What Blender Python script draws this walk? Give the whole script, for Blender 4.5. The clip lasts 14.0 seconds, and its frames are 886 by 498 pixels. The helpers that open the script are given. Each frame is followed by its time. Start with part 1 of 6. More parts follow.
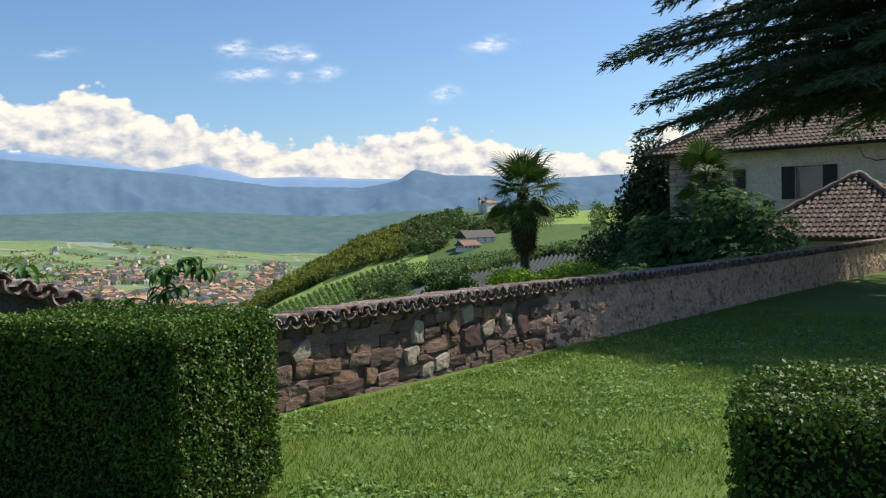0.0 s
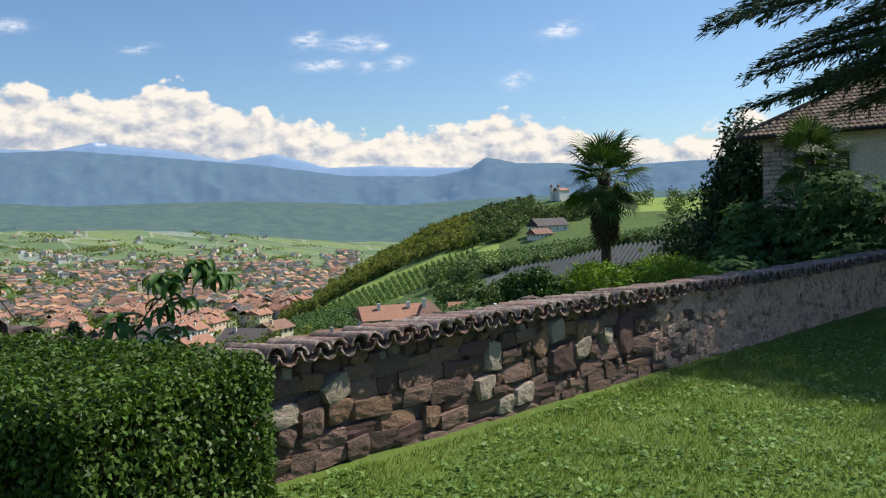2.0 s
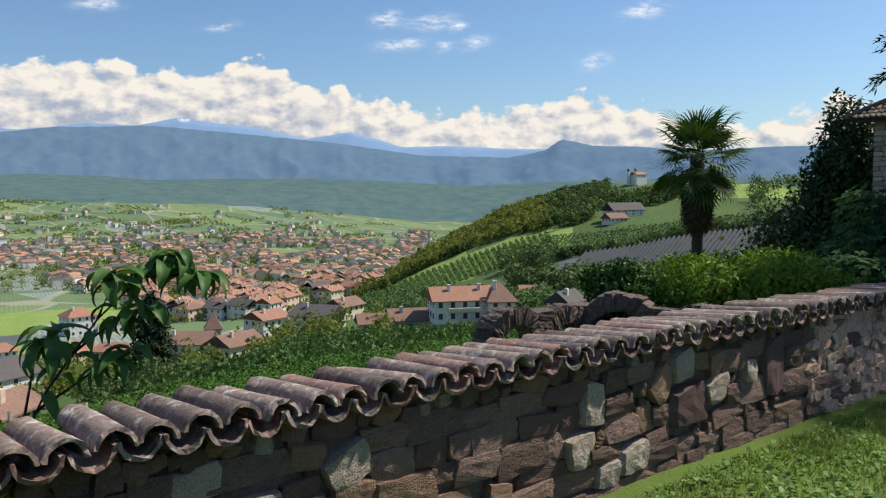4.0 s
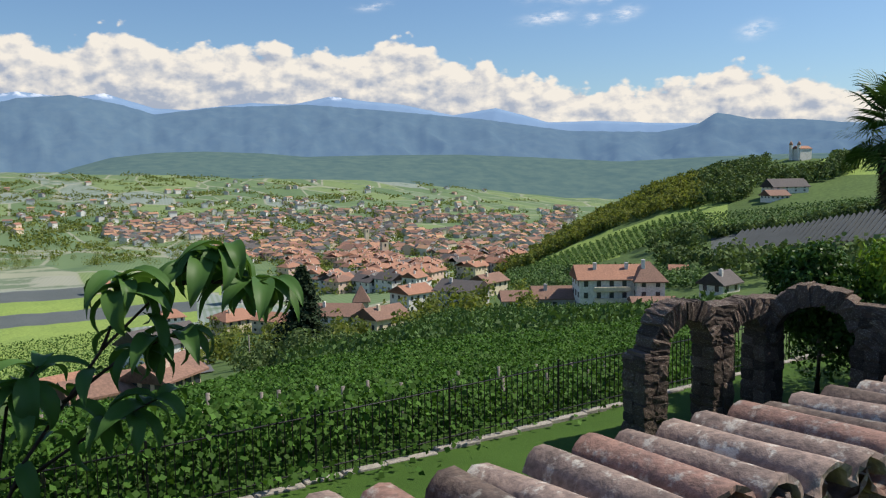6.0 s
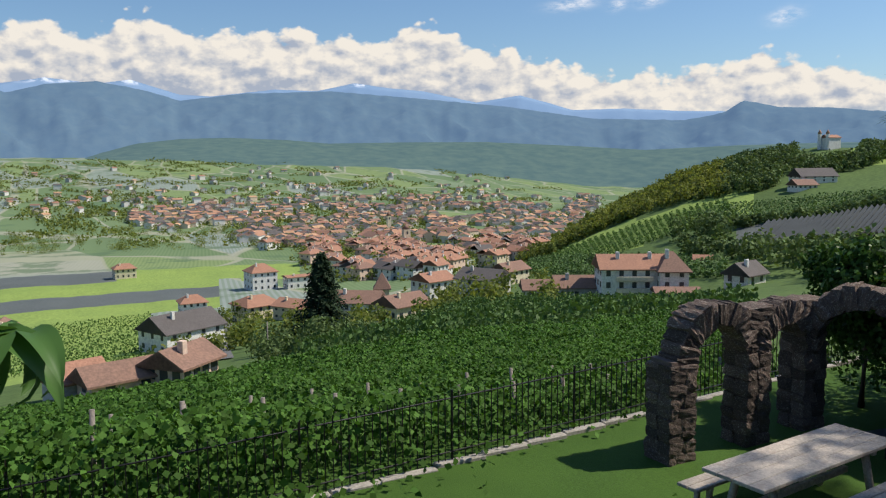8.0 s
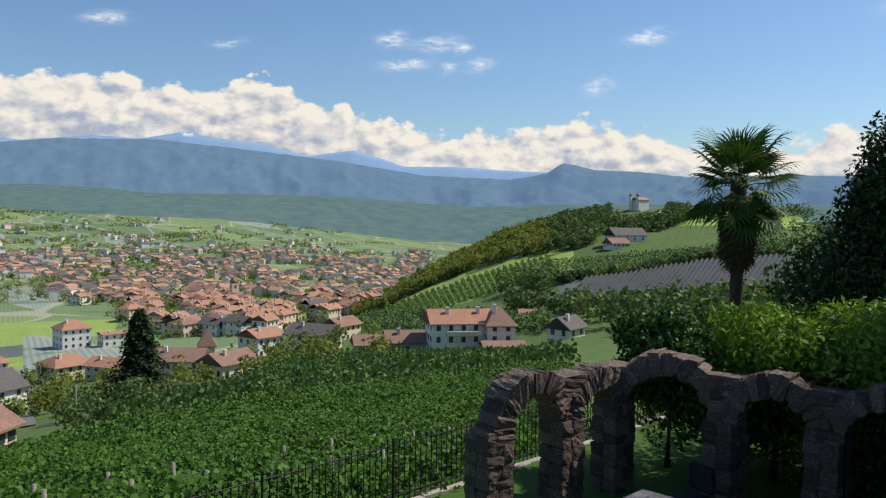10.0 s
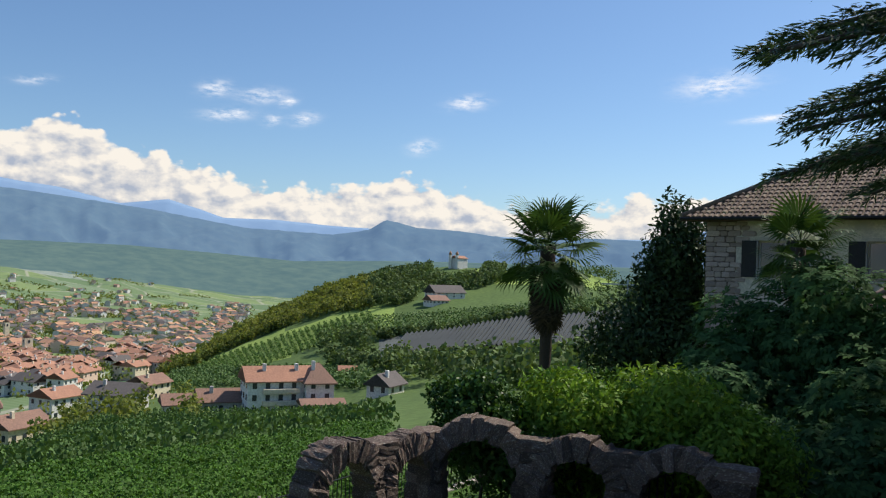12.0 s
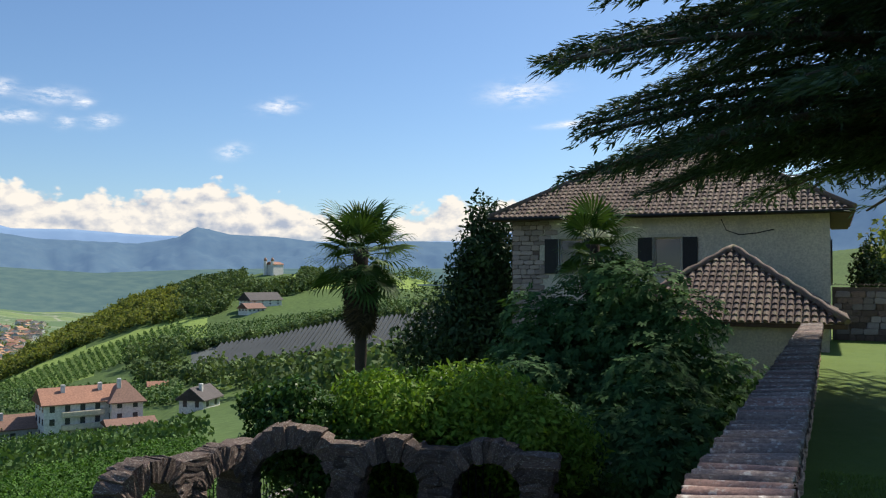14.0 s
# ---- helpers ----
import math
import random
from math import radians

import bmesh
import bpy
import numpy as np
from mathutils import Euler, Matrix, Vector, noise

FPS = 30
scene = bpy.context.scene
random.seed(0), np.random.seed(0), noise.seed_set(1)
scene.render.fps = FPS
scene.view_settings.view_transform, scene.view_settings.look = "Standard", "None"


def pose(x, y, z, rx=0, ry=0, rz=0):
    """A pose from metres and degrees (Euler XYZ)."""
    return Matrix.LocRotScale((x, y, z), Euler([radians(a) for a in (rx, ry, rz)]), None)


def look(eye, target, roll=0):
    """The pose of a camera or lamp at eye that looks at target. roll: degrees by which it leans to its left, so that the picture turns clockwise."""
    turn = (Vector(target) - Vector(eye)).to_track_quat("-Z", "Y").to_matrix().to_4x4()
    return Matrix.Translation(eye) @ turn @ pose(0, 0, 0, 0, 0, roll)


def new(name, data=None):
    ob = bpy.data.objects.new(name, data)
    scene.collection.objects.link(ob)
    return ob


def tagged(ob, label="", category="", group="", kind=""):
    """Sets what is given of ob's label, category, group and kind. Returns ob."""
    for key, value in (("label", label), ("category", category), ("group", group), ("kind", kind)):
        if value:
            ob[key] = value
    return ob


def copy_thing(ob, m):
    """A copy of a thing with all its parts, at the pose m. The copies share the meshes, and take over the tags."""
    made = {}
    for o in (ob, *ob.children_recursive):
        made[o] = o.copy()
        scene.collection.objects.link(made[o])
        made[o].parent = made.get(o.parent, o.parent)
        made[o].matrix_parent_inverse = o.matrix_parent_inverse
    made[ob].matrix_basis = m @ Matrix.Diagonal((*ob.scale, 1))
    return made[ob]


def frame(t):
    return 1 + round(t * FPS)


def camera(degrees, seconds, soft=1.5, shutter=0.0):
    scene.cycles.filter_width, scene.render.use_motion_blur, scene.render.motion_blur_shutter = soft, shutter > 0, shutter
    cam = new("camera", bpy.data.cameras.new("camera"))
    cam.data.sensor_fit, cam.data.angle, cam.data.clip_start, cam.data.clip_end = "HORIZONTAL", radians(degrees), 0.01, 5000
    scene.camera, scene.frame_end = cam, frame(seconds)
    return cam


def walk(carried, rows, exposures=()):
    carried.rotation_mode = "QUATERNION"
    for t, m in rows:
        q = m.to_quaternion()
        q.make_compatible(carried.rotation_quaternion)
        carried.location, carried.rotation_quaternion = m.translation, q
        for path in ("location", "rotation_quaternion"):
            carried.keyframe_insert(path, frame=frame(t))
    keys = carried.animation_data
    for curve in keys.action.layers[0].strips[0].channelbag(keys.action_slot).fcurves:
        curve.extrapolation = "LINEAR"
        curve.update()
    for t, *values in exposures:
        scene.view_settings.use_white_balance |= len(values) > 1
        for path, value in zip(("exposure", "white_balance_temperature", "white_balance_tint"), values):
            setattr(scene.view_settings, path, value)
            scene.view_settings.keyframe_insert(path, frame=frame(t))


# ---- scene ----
cam = camera(57.1, 14.0, soft=1.2)
METRES, EYE, TILT, LEAN, TURN = 8.2, 1.62, 0.0, 0.0, 40.5
ROWS = [
    (0.0, 0.0, 0.0, 0.0, -0.06, -2.36, 1.56),
    (0.5, 0.0027, 0.0566, 0.0009, 1.54, -2.19, 1.36),
    (1.0, 0.0038, 0.1239, -0.0011, 3.19, -2.39, 1.23),
    (1.5, -0.0008, 0.188, -0.001, 4.48, -2.75, 1.25),
    (2.0, -0.0115, 0.2493, 0.0007, 4.94, -3.03, 1.92),
    (2.5, -0.0173, 0.3174, -0.0028, 6.5, -3.37, 1.73),
    (5.0, -0.0701, 0.6229, -0.0052, 13.54, -4.78, 0.94),
    (5.5, -0.0903, 0.6778, -0.0095, 16.64, -5.16, 1.3),
    (6.0, -0.1064, 0.7265, -0.0129, 20.23, -5.82, 0.72),
    (6.5, -0.1207, 0.7704, -0.0146, 22.76, -6.42, 0.42),
    (7.0, -0.1281, 0.8145, -0.0176, 24.65, -6.73, 0.68),
    (7.5, -0.1282, 0.8533, -0.0208, 24.67, -6.74, 0.58),
    (8.0, -0.1309, 0.8872, -0.0186, 21.83, -6.68, 0.43),
    (8.5, -0.1303, 0.9136, -0.0121, 17.99, -5.5, 0.07),
    (11.0, -0.1161, 0.938, 0.0144, 4.99, -1.18, -1.81),
    (11.5, -0.1126, 0.9393, 0.0198, 1.5, 0.08, -2.32),
    (12.0, -0.1101, 0.9408, 0.0227, -2.3, 1.4, -2.19),
    (12.5, -0.1055, 0.9369, 0.0244, -5.76, 2.28, -1.55),
    (13.0, -0.1022, 0.9378, 0.0248, -9.48, 2.54, -1.1),
    (13.5, -0.0984, 0.9372, 0.0237, -12.53, 2.34, -0.54),
    (14.0, -0.0948, 0.9373, 0.0224, -15.08, 1.94, -0.23),
]
walk(cam, [(t, pose(0, 0, EYE, TILT, LEAN, TURN) @ pose(METRES * x, METRES * y, METRES * z, 90 + pitch, roll, yaw)) for t, x, y, z, yaw, pitch, roll in ROWS],
     exposures=[(0.0, 0.27), (2.5, 0.17), (5.0, 0.10), (7.5, 0.05), (8.7, 0.05), (11.0, 0.10), (14.0, 0.22)])

# ---- world and sun ----
SUN_AZ, SUN_EL = -18.0, 50.0        # degrees left of +y, and above the horizon
sun = new("sun", bpy.data.lights.new("sun", "SUN"))
sun.data.energy, sun.data.angle, sun.data.color = 4.8, radians(1.0), (1.0, 0.92, 0.80)
sa, se = radians(SUN_AZ), radians(SUN_EL)
SUN_DIR = Vector((-math.sin(sa) * math.cos(se), math.cos(sa) * math.cos(se), math.sin(se)))
sun.matrix_world = look(SUN_DIR * 100, (0, 0, 0))


class Nodes:
    """Short hand for building a node tree."""

    def __init__(self, tree):
        self.tree = tree
        tree.nodes.clear()

    def n(self, kind, ins=(), **props):
        node = self.tree.nodes.new(kind)
        if "operation" in props:
            node.operation = props["operation"]
            if "use_clamp" in props:
                node.use_clamp = props["use_clamp"]
        if "interpolation_type" in props:
            node.interpolation_type = props["interpolation_type"]
        if "feature" in props:
            node.feature = props["feature"]
        for key, value in (ins.items() if isinstance(ins, dict) else enumerate(ins)):
            if value is None:
                continue
            if isinstance(value, bpy.types.NodeSocket):
                self.tree.links.new(value, node.inputs[key])
            else:
                node.inputs[key].default_value = value
        return node

    def math(self, op, a, b=None, c=None, clamp=False):
        return self.n("ShaderNodeMath", (a, b, c), operation=op, use_clamp=clamp).outputs[0]

    def ramp(self, fac, a, b, lo=0.0, hi=1.0):
        return self.n("ShaderNodeMapRange", (fac, a, b, lo, hi), interpolation_type="SMOOTHSTEP").outputs[0]

    def mix(self, fac, a, b, blend="MIX"):
        node = self.tree.nodes.new("ShaderNodeMix")
        node.data_type, node.blend_type = "RGBA", blend
        for i, value in ((0, fac), (6, a), (7, b)):
            if isinstance(value, bpy.types.NodeSocket):
                self.tree.links.new(value, node.inputs[i])
            else:
                node.inputs[i].default_value = value if i == 0 else (*value, 1.0)
        return node.outputs[2]

    def noise(self, vec, scale, detail=4.0, rough=0.55):
        return self.n("ShaderNodeTexNoise", {"Vector": vec, "Scale": scale, "Detail": detail, "Roughness": rough}).outputs[0]


world = bpy.data.worlds.new("sky")
scene.world = world
world.use_nodes = True
w = Nodes(world.node_tree)
sky = w.n("ShaderNodeTexSky")
sky.sky_type, sky.sun_disc, sky.sun_elevation, sky.sun_rotation = "NISHITA", False, se, -sa
sky.air_density, sky.dust_density, sky.ozone_density = 1.0, 0.6, 1.6
sep = w.n("ShaderNodeSeparateXYZ", (w.n("ShaderNodeTexCoord").outputs["Generated"],))
az = w.math("MULTIPLY", w.math("ARCTAN2", w.math("MULTIPLY", sep.outputs[0], -1.0), sep.outputs[1]), 57.2958)
el = w.math("MULTIPLY", w.math("ARCSINE", sep.outputs[2]), 57.2958)
flat = w.n("ShaderNodeCombineXYZ", (az, w.math("MULTIPLY", el, 1.5), 0.0)).outputs[0]
# the bank of cumulus over the mountains
BANK = ((8, 3.0), (22, 5.0), (25, 5.3), (29, 4.0), (34, 4.2), (37, 5.3), (41, 6.0), (44.5, 5.2), (50, 5.0), (54, 5.8), (60, 7.3), (64, 8.3), (68, 7.6), (73, 8.3), (78, 7.8), (82, 8.6), (85, 7.7), (88.5, 8.5), (92, 7.2), (110, 8.0))
bank_top = BANK[0][1] + 0.9
for (a0, e0), (a1, e1) in zip(BANK, BANK[1:]):
    bank_top = w.math("ADD", bank_top, w.ramp(az, a0, a1, 0.0, e1 - e0))
mid = w.math("SUBTRACT", w.noise(flat, 0.8, 5.0, 0.6), 0.5)
puff = w.n("ShaderNodeTexVoronoi", {"Vector": flat, "Scale": 0.5, "Detail": 3.0, "Roughness": 0.5}, feature="SMOOTH_F1").outputs[0]
lump = w.math("ADD", w.math("MULTIPLY", mid, 1.0), w.math("MULTIPLY", w.math("SUBTRACT", 0.42, puff), 2.0))
over = w.math("SUBTRACT", w.math("ADD", bank_top, lump), el)
bank = w.math("MULTIPLY", w.ramp(over, -0.05, 0.45), w.ramp(el, 0.5, 3.0))
light_from = w.n("ShaderNodeVectorMath", (flat, (-0.5, 0.9, 0.0)), operation="ADD").outputs[0]
puff2 = w.n("ShaderNodeTexVoronoi", {"Vector": light_from, "Scale": 0.5, "Detail": 3.0, "Roughness": 0.5}, feature="SMOOTH_F1").outputs[0]
toward = w.math("ADD", w.math("SUBTRACT", w.noise(light_from, 0.8, 5.0, 0.6), w.math("ADD", mid, 0.5)), w.math("MULTIPLY", w.math("SUBTRACT", puff, puff2), 0.9))
lit = w.math("ADD", w.ramp(over, 4.8, 0.2, 0.12, 0.95), w.math("MULTIPLY", toward, -1.7), None, True)
cloud_col = w.mix(lit, (0.40, 0.45, 0.55), (0.90, 0.84, 0.755))
# thin wisps higher up
wisp_noise = w.ramp(w.noise(w.n("ShaderNodeCombineXYZ", (az, w.math("MULTIPLY", el, 3.0), 3.0)).outputs[0], 0.8, 5.0, 0.65), 0.30, 0.72)
wisps = None
for a0, e0, wa, we in ((54.35, 11.5, 0.85, 0.42), (53.45, 9.9, 1.35, 0.34), (51.2, 11.3, 1.3, 0.4), (49.4, 11.0, 0.5, 0.25), (50.5, 9.7, 0.5, 0.3), (48.3, 9.95, 0.8, 0.35), (36.9, 11.6, 1.15, 0.42), (73.0, 11.8, 1.1, 0.3), (65.4, 10.8, 0.9, 0.22), (19.9, 12.8, 2.0, 0.6), (16.5, 10.6, 1.6, 0.2), (40.0, 8.45, 0.8, 0.4)):
    da = w.math("DIVIDE", w.math("SUBTRACT", az, a0), wa)
    de = w.math("DIVIDE", w.math("SUBTRACT", w.math("ADD", el, w.math("MULTIPLY", da, 0.12)), e0), we)
    g = w.math("EXPONENT", w.math("MULTIPLY", w.math("ADD", w.math("MULTIPLY", da, da), w.math("MULTIPLY", de, de)), -1.0))
    wisps = g if wisps is None else w.math("ADD", wisps, g)
wisps = w.math("MULTIPLY", w.math("MULTIPLY", wisps, wisp_noise), 1.3, None, True)
CLOUD, SKY = 0.96, 0.093
sky_bg = w.n("ShaderNodeBackground", (w.mix(1.0, sky.outputs[0], (0.84, 1.02, 1.20), "MULTIPLY"), SKY))
cloud_bg = w.n("ShaderNodeBackground", (cloud_col, CLOUD))
wisp_bg = w.n("ShaderNodeBackground", ((0.85, 0.88, 0.95, 1.0), CLOUD))
m1 = w.n("ShaderNodeMixShader", (wisps, sky_bg.outputs[0], wisp_bg.outputs[0]))
m2 = w.n("ShaderNodeMixShader", (bank, m1.outputs[0], cloud_bg.outputs[0]))
w.n("ShaderNodeOutputWorld", (m2.outputs[0],))


# ---- materials ----
def rgb(c, k=1.0):
    return tuple(min(1.0, v * k) for v in c)


def surface(name, col, col2=None, rough=0.85, scale=3.0, fine=40.0, bump=0.3, depth=0.01, spec=0.3, metal=0.0, coords="world", each=0.0, island=0.0, stain=None):
    """A dull surface with coarse stains, fine grain and relief; each/island: how much pieces differ in lightness."""
    m = bpy.data.materials.new(name)
    m.use_nodes = True
    t = Nodes(m.node_tree)
    if coords == "world":
        vec = t.n("ShaderNodeNewGeometry").outputs["Position"]
    else:
        at = t.n("ShaderNodeTexCoord").outputs["Object"]
        rnd = t.n("ShaderNodeObjectInfo").outputs["Random"]
        vec = t.n("ShaderNodeVectorMath", (at, t.n("ShaderNodeCombineXYZ", (t.math("MULTIPLY", rnd, 37.0), t.math("MULTIPLY", rnd, 91.0), 0.0)).outputs[0]), operation="ADD").outputs[0]
    col2 = col2 or rgb(col, 0.6)
    big, small = t.noise(vec, scale, 5.0, 0.6), t.noise(vec, fine, 4.0, 0.6)
    c = t.mix(t.ramp(big, 0.3, 0.7), col, col2)
    c = t.mix(0.55, c, t.mix(t.ramp(small, 0.25, 0.75), rgb(col2, 0.65), rgb(col, 1.25)))
    if stain:
        c = t.mix(t.ramp(t.noise(vec, scale * 2.3, 6.0, 0.7), 0.52, 0.66), c, stain)
    if each:
        c = t.n("ShaderNodeHueSaturation", {"Value": t.math("ADD", t.math("MULTIPLY", t.n("ShaderNodeObjectInfo").outputs["Random"], 2 * each), 1.0 - each), "Color": c}).outputs[0]
    if island:
        ri = t.n("ShaderNodeNewGeometry").outputs["Random Per Island"]
        c = t.n("ShaderNodeHueSaturation", {"Hue": t.math("ADD", t.math("MULTIPLY", ri, 0.03), 0.485), "Value": t.math("ADD", t.math("MULTIPLY", ri, 2 * island), 1.0 - island), "Color": c}).outputs[0]
    b = t.n("ShaderNodeBsdfPrincipled", {"Base Color": c, "Roughness": rough, "Metallic": metal, "Specular IOR Level": spec})
    if bump:
        h = t.math("ADD", t.math("MULTIPLY", big, 0.6), t.math("MULTIPLY", small, 0.4))
        t.tree.links.new(t.n("ShaderNodeBump", {"Strength": bump, "Distance": depth, "Height": h}).outputs[0], b.inputs["Normal"])
    t.n("ShaderNodeOutputMaterial", (b.outputs[0],))
    return m


def foliage(name, col, col2, rough=0.6, through_light=0.35, spread=0.35, spec=0.15, patch=0.25):
    """Leaves: each differs from its neighbours, and some light passes through."""
    m = bpy.data.materials.new(name)
    m.use_nodes = True
    t = Nodes(m.node_tree)
    geo = t.n("ShaderNodeNewGeometry")
    ri = geo.outputs["Random Per Island"]
    c = t.mix(ri, col, col2)
    c = t.mix(t.ramp(t.noise(geo.outputs["Position"], patch, 3.0), 0.35, 0.7), c, t.mix(0.5, c, rgb(col2, 1.15)))
    c = t.n("ShaderNodeHueSaturation", {"Value": t.math("ADD", t.math("MULTIPLY", t.math("FRACT", t.math("MULTIPLY", ri, 17.3)), 2 * spread), 1.0 - spread), "Color": c}).outputs[0]
    b = t.n("ShaderNodeBsdfPrincipled", {"Base Color": c, "Roughness": rough, "Specular IOR Level": spec})
    tr = t.n("ShaderNodeBsdfTranslucent", {"Color": t.mix(1.0, c, (1.0, 1.0, 0.45), "MULTIPLY")})
    mx = t.n("ShaderNodeMixShader", (through_light, b.outputs[0], tr.outputs[0]))
    t.n("ShaderNodeOutputMaterial", (mx.outputs[0],))
    return m


# ---- mesh helpers ----
def mesh_of(name, verts, faces, mats, index=None, smooth=False):
    me = bpy.data.meshes.new(name)
    me.from_pydata([tuple(v) for v in verts], [], [tuple(f) for f in faces])
    for m in mats if isinstance(mats, (list, tuple)) else [mats]:
        me.materials.append(m)
    if index is not None:
        me.polygons.foreach_set("material_index", np.asarray(index, np.int32))
    if smooth:
        me.polygons.foreach_set("use_smooth", np.ones(len(me.polygons), bool))
    me.update()
    return me


def quad_mesh(name, verts, mat):
    """A mesh of loose quads, from an (n, 4, 3) array."""
    v = np.asarray(verts, np.float32).reshape(-1, 3)
    me = bpy.data.meshes.new(name)
    count = len(v) // 4
    me.vertices.add(4 * count)
    me.vertices.foreach_set("co", v.ravel())
    me.loops.add(4 * count)
    me.loops.foreach_set("vertex_index", np.arange(4 * count, dtype=np.int32))
    me.polygons.add(count)
    me.polygons.foreach_set("loop_start", np.arange(0, 4 * count, 4, dtype=np.int32))
    me.materials.append(mat)
    me.update(calc_edges=True)
    return me


def part(name, data, material, parent, label="", m=None):
    """Links a bmesh or mesh as one object under a thing or a part."""
    if isinstance(data, bmesh.types.BMesh):
        me = bpy.data.meshes.new(name)
        data.to_mesh(me)
        data.free()
        me.materials.append(material)
    else:
        me = data
    ob = new(name, me)
    ob.parent = parent
    if m is not None:
        ob.matrix_basis = m
    return tagged(ob, label)


def empty(name, m=None, label="", category="", group="", kind=""):
    ob = new(name)
    if m is not None:
        ob.matrix_basis = m
    return tagged(ob, label, category, group, kind)


def box_bm(x0, y0, z0, x1, y1, z1, bevel=0.0, bm=None):
    bm = bm or bmesh.new()
    made = bmesh.ops.create_cube(bm, size=1.0, matrix=Matrix.Translation(((x0 + x1) / 2, (y0 + y1) / 2, (z0 + z1) / 2)) @ Matrix.Diagonal((x1 - x0, y1 - y0, z1 - z0, 1)))
    if bevel:
        edges = list({e for v in made["verts"] for e in v.link_edges})
        bmesh.ops.bevel(bm, geom=edges, offset=bevel, segments=1, affect="EDGES")
    return bm


def tube_bm(points, radii, sides=7, bm=None):
    """A tapered tube along points."""
    bm = bm or bmesh.new()
    rings = []
    pts = [Vector(p) for p in points]
    for i, p in enumerate(pts):
        d = (pts[min(i + 1, len(pts) - 1)] - pts[max(i - 1, 0)]).normalized()
        a = d.orthogonal().normalized()
        b = d.cross(a)
        rings.append([bm.verts.new(p + radii[i] * (math.cos(k * math.tau / sides) * a + math.sin(k * math.tau / sides) * b)) for k in range(sides)])
    for r0, r1 in zip(rings, rings[1:]):
        o = min(range(sides), key=lambda s: (r1[s].co - r0[0].co).length)
        for k in range(sides):
            bm.faces.new((r0[k], r0[(k + 1) % sides], r1[(k + 1 + o) % sides], r1[(k + o) % sides])).smooth = True
    bm.faces.new(rings[-1])
    bm.faces.new(list(reversed(rings[0])))
    return bm


RNG = np.random.default_rng(7)


def unit(v):
    return v / np.maximum(np.linalg.norm(v, axis=-1, keepdims=True), 1e-9)


def leaf_quads(p, facing, size, aspect=0.5, scatter=0.7, droop=0.0):
    """Diamond leaves at p, facing about the given way, each bent a little."""
    n = len(p)
    f = unit(np.asarray(facing, float) + scatter * RNG.normal(size=(n, 3)))
    along = unit(np.cross(f, RNG.normal(size=(n, 3))))
    along[:, 2] -= droop
    along = unit(along)
    side = unit(np.cross(f, along))
    s = np.broadcast_to(np.asarray(size, float), (n,))[:, None] * (0.7 + 0.6 * RNG.random((n, 1)))
    tip, wide = along * s, side * s * aspect * 0.5
    bend = f * s * 0.12
    mid = p + tip * 0.45
    return np.stack((p, mid + wide + bend, p + tip, mid - wide + bend), 1)


def crown_points(n, centre, radii, shell=0.6, lumps=0, lump_r=0.4):
    """Points and outward ways of an uneven crown, made of lumps."""
    c, r = np.asarray(centre, float), np.asarray(radii, float)
    if lumps:
        d = unit(RNG.normal(size=(lumps, 3)))
        cs = d * (0.35 + 0.5 * RNG.random((lumps, 1)))
        k = RNG.integers(0, lumps, n)
        out = unit(RNG.normal(size=(n, 3)))
        q = cs[k] + out * lump_r * (shell + (1 - shell) * RNG.random((n, 1)))
        return c + q * r, unit(out + 0.6 * unit(q) + np.array((0, 0, 0.3)))
    out = unit(RNG.normal(size=(n, 3)))
    return c + out * r * (shell + (1 - shell) * RNG.random((n, 1))), out


def wavy(x, y, s):
    return noise.noise(Vector((x * s, y * s, 0.37)))


GRASS = surface("lawn_grass", (0.135, 0.20, 0.040), (0.088, 0.145, 0.030), rough=0.9, scale=1.1, fine=55.0, bump=0.9, depth=0.03, spec=0.15, stain=(0.12, 0.18, 0.044))
TERRACE_GRASS = surface("terrace_grass", (0.062, 0.125, 0.021), (0.042, 0.09, 0.016), rough=0.9, scale=0.9, fine=50.0, bump=0.7, depth=0.03, spec=0.15)
MORTAR = surface("mortar", (0.17, 0.125, 0.105), (0.10, 0.075, 0.065), scale=5, fine=45, bump=0.8, depth=0.03)
PLASTERED = surface("rubble_plaster", (0.66, 0.42, 0.30), (0.47, 0.30, 0.22), scale=2.2, fine=17, bump=1.0, depth=0.05, stain=(0.20, 0.14, 0.115))
STONE_RED = surface("red_porphyry", (0.29, 0.185, 0.145), (0.15, 0.105, 0.092), scale=4, fine=22, bump=1.0, depth=0.05, coords="object", each=0.35)
STONE_PALE = surface("pale_limestone", (0.56, 0.47, 0.37), (0.38, 0.31, 0.25), scale=4, fine=22, bump=1.0, depth=0.05, coords="object", each=0.15)
STONE_OCHRE = surface("ochre_stone", (0.38, 0.235, 0.15), (0.25, 0.155, 0.11), scale=4, fine=22, bump=1.0, depth=0.05, coords="object", each=0.2)
STONE_DARK = surface("dark_porphyry", (0.15, 0.085, 0.075), (0.10, 0.065, 0.06), scale=8, fine=40, bump=0.5, depth=0.015, coords="object", each=0.15)
CLAY = surface("old_clay_tile", (0.27, 0.20, 0.165), (0.13, 0.10, 0.09), scale=6, fine=38, bump=0.9, depth=0.012, coords="object", each=0.4, stain=(0.44, 0.41, 0.36))
ROOF_CLAY = surface("roof_clay", (0.20, 0.135, 0.105), (0.12, 0.09, 0.075), scale=1.5, fine=22, bump=0.4, island=0.45, stain=(0.16, 0.15, 0.08))
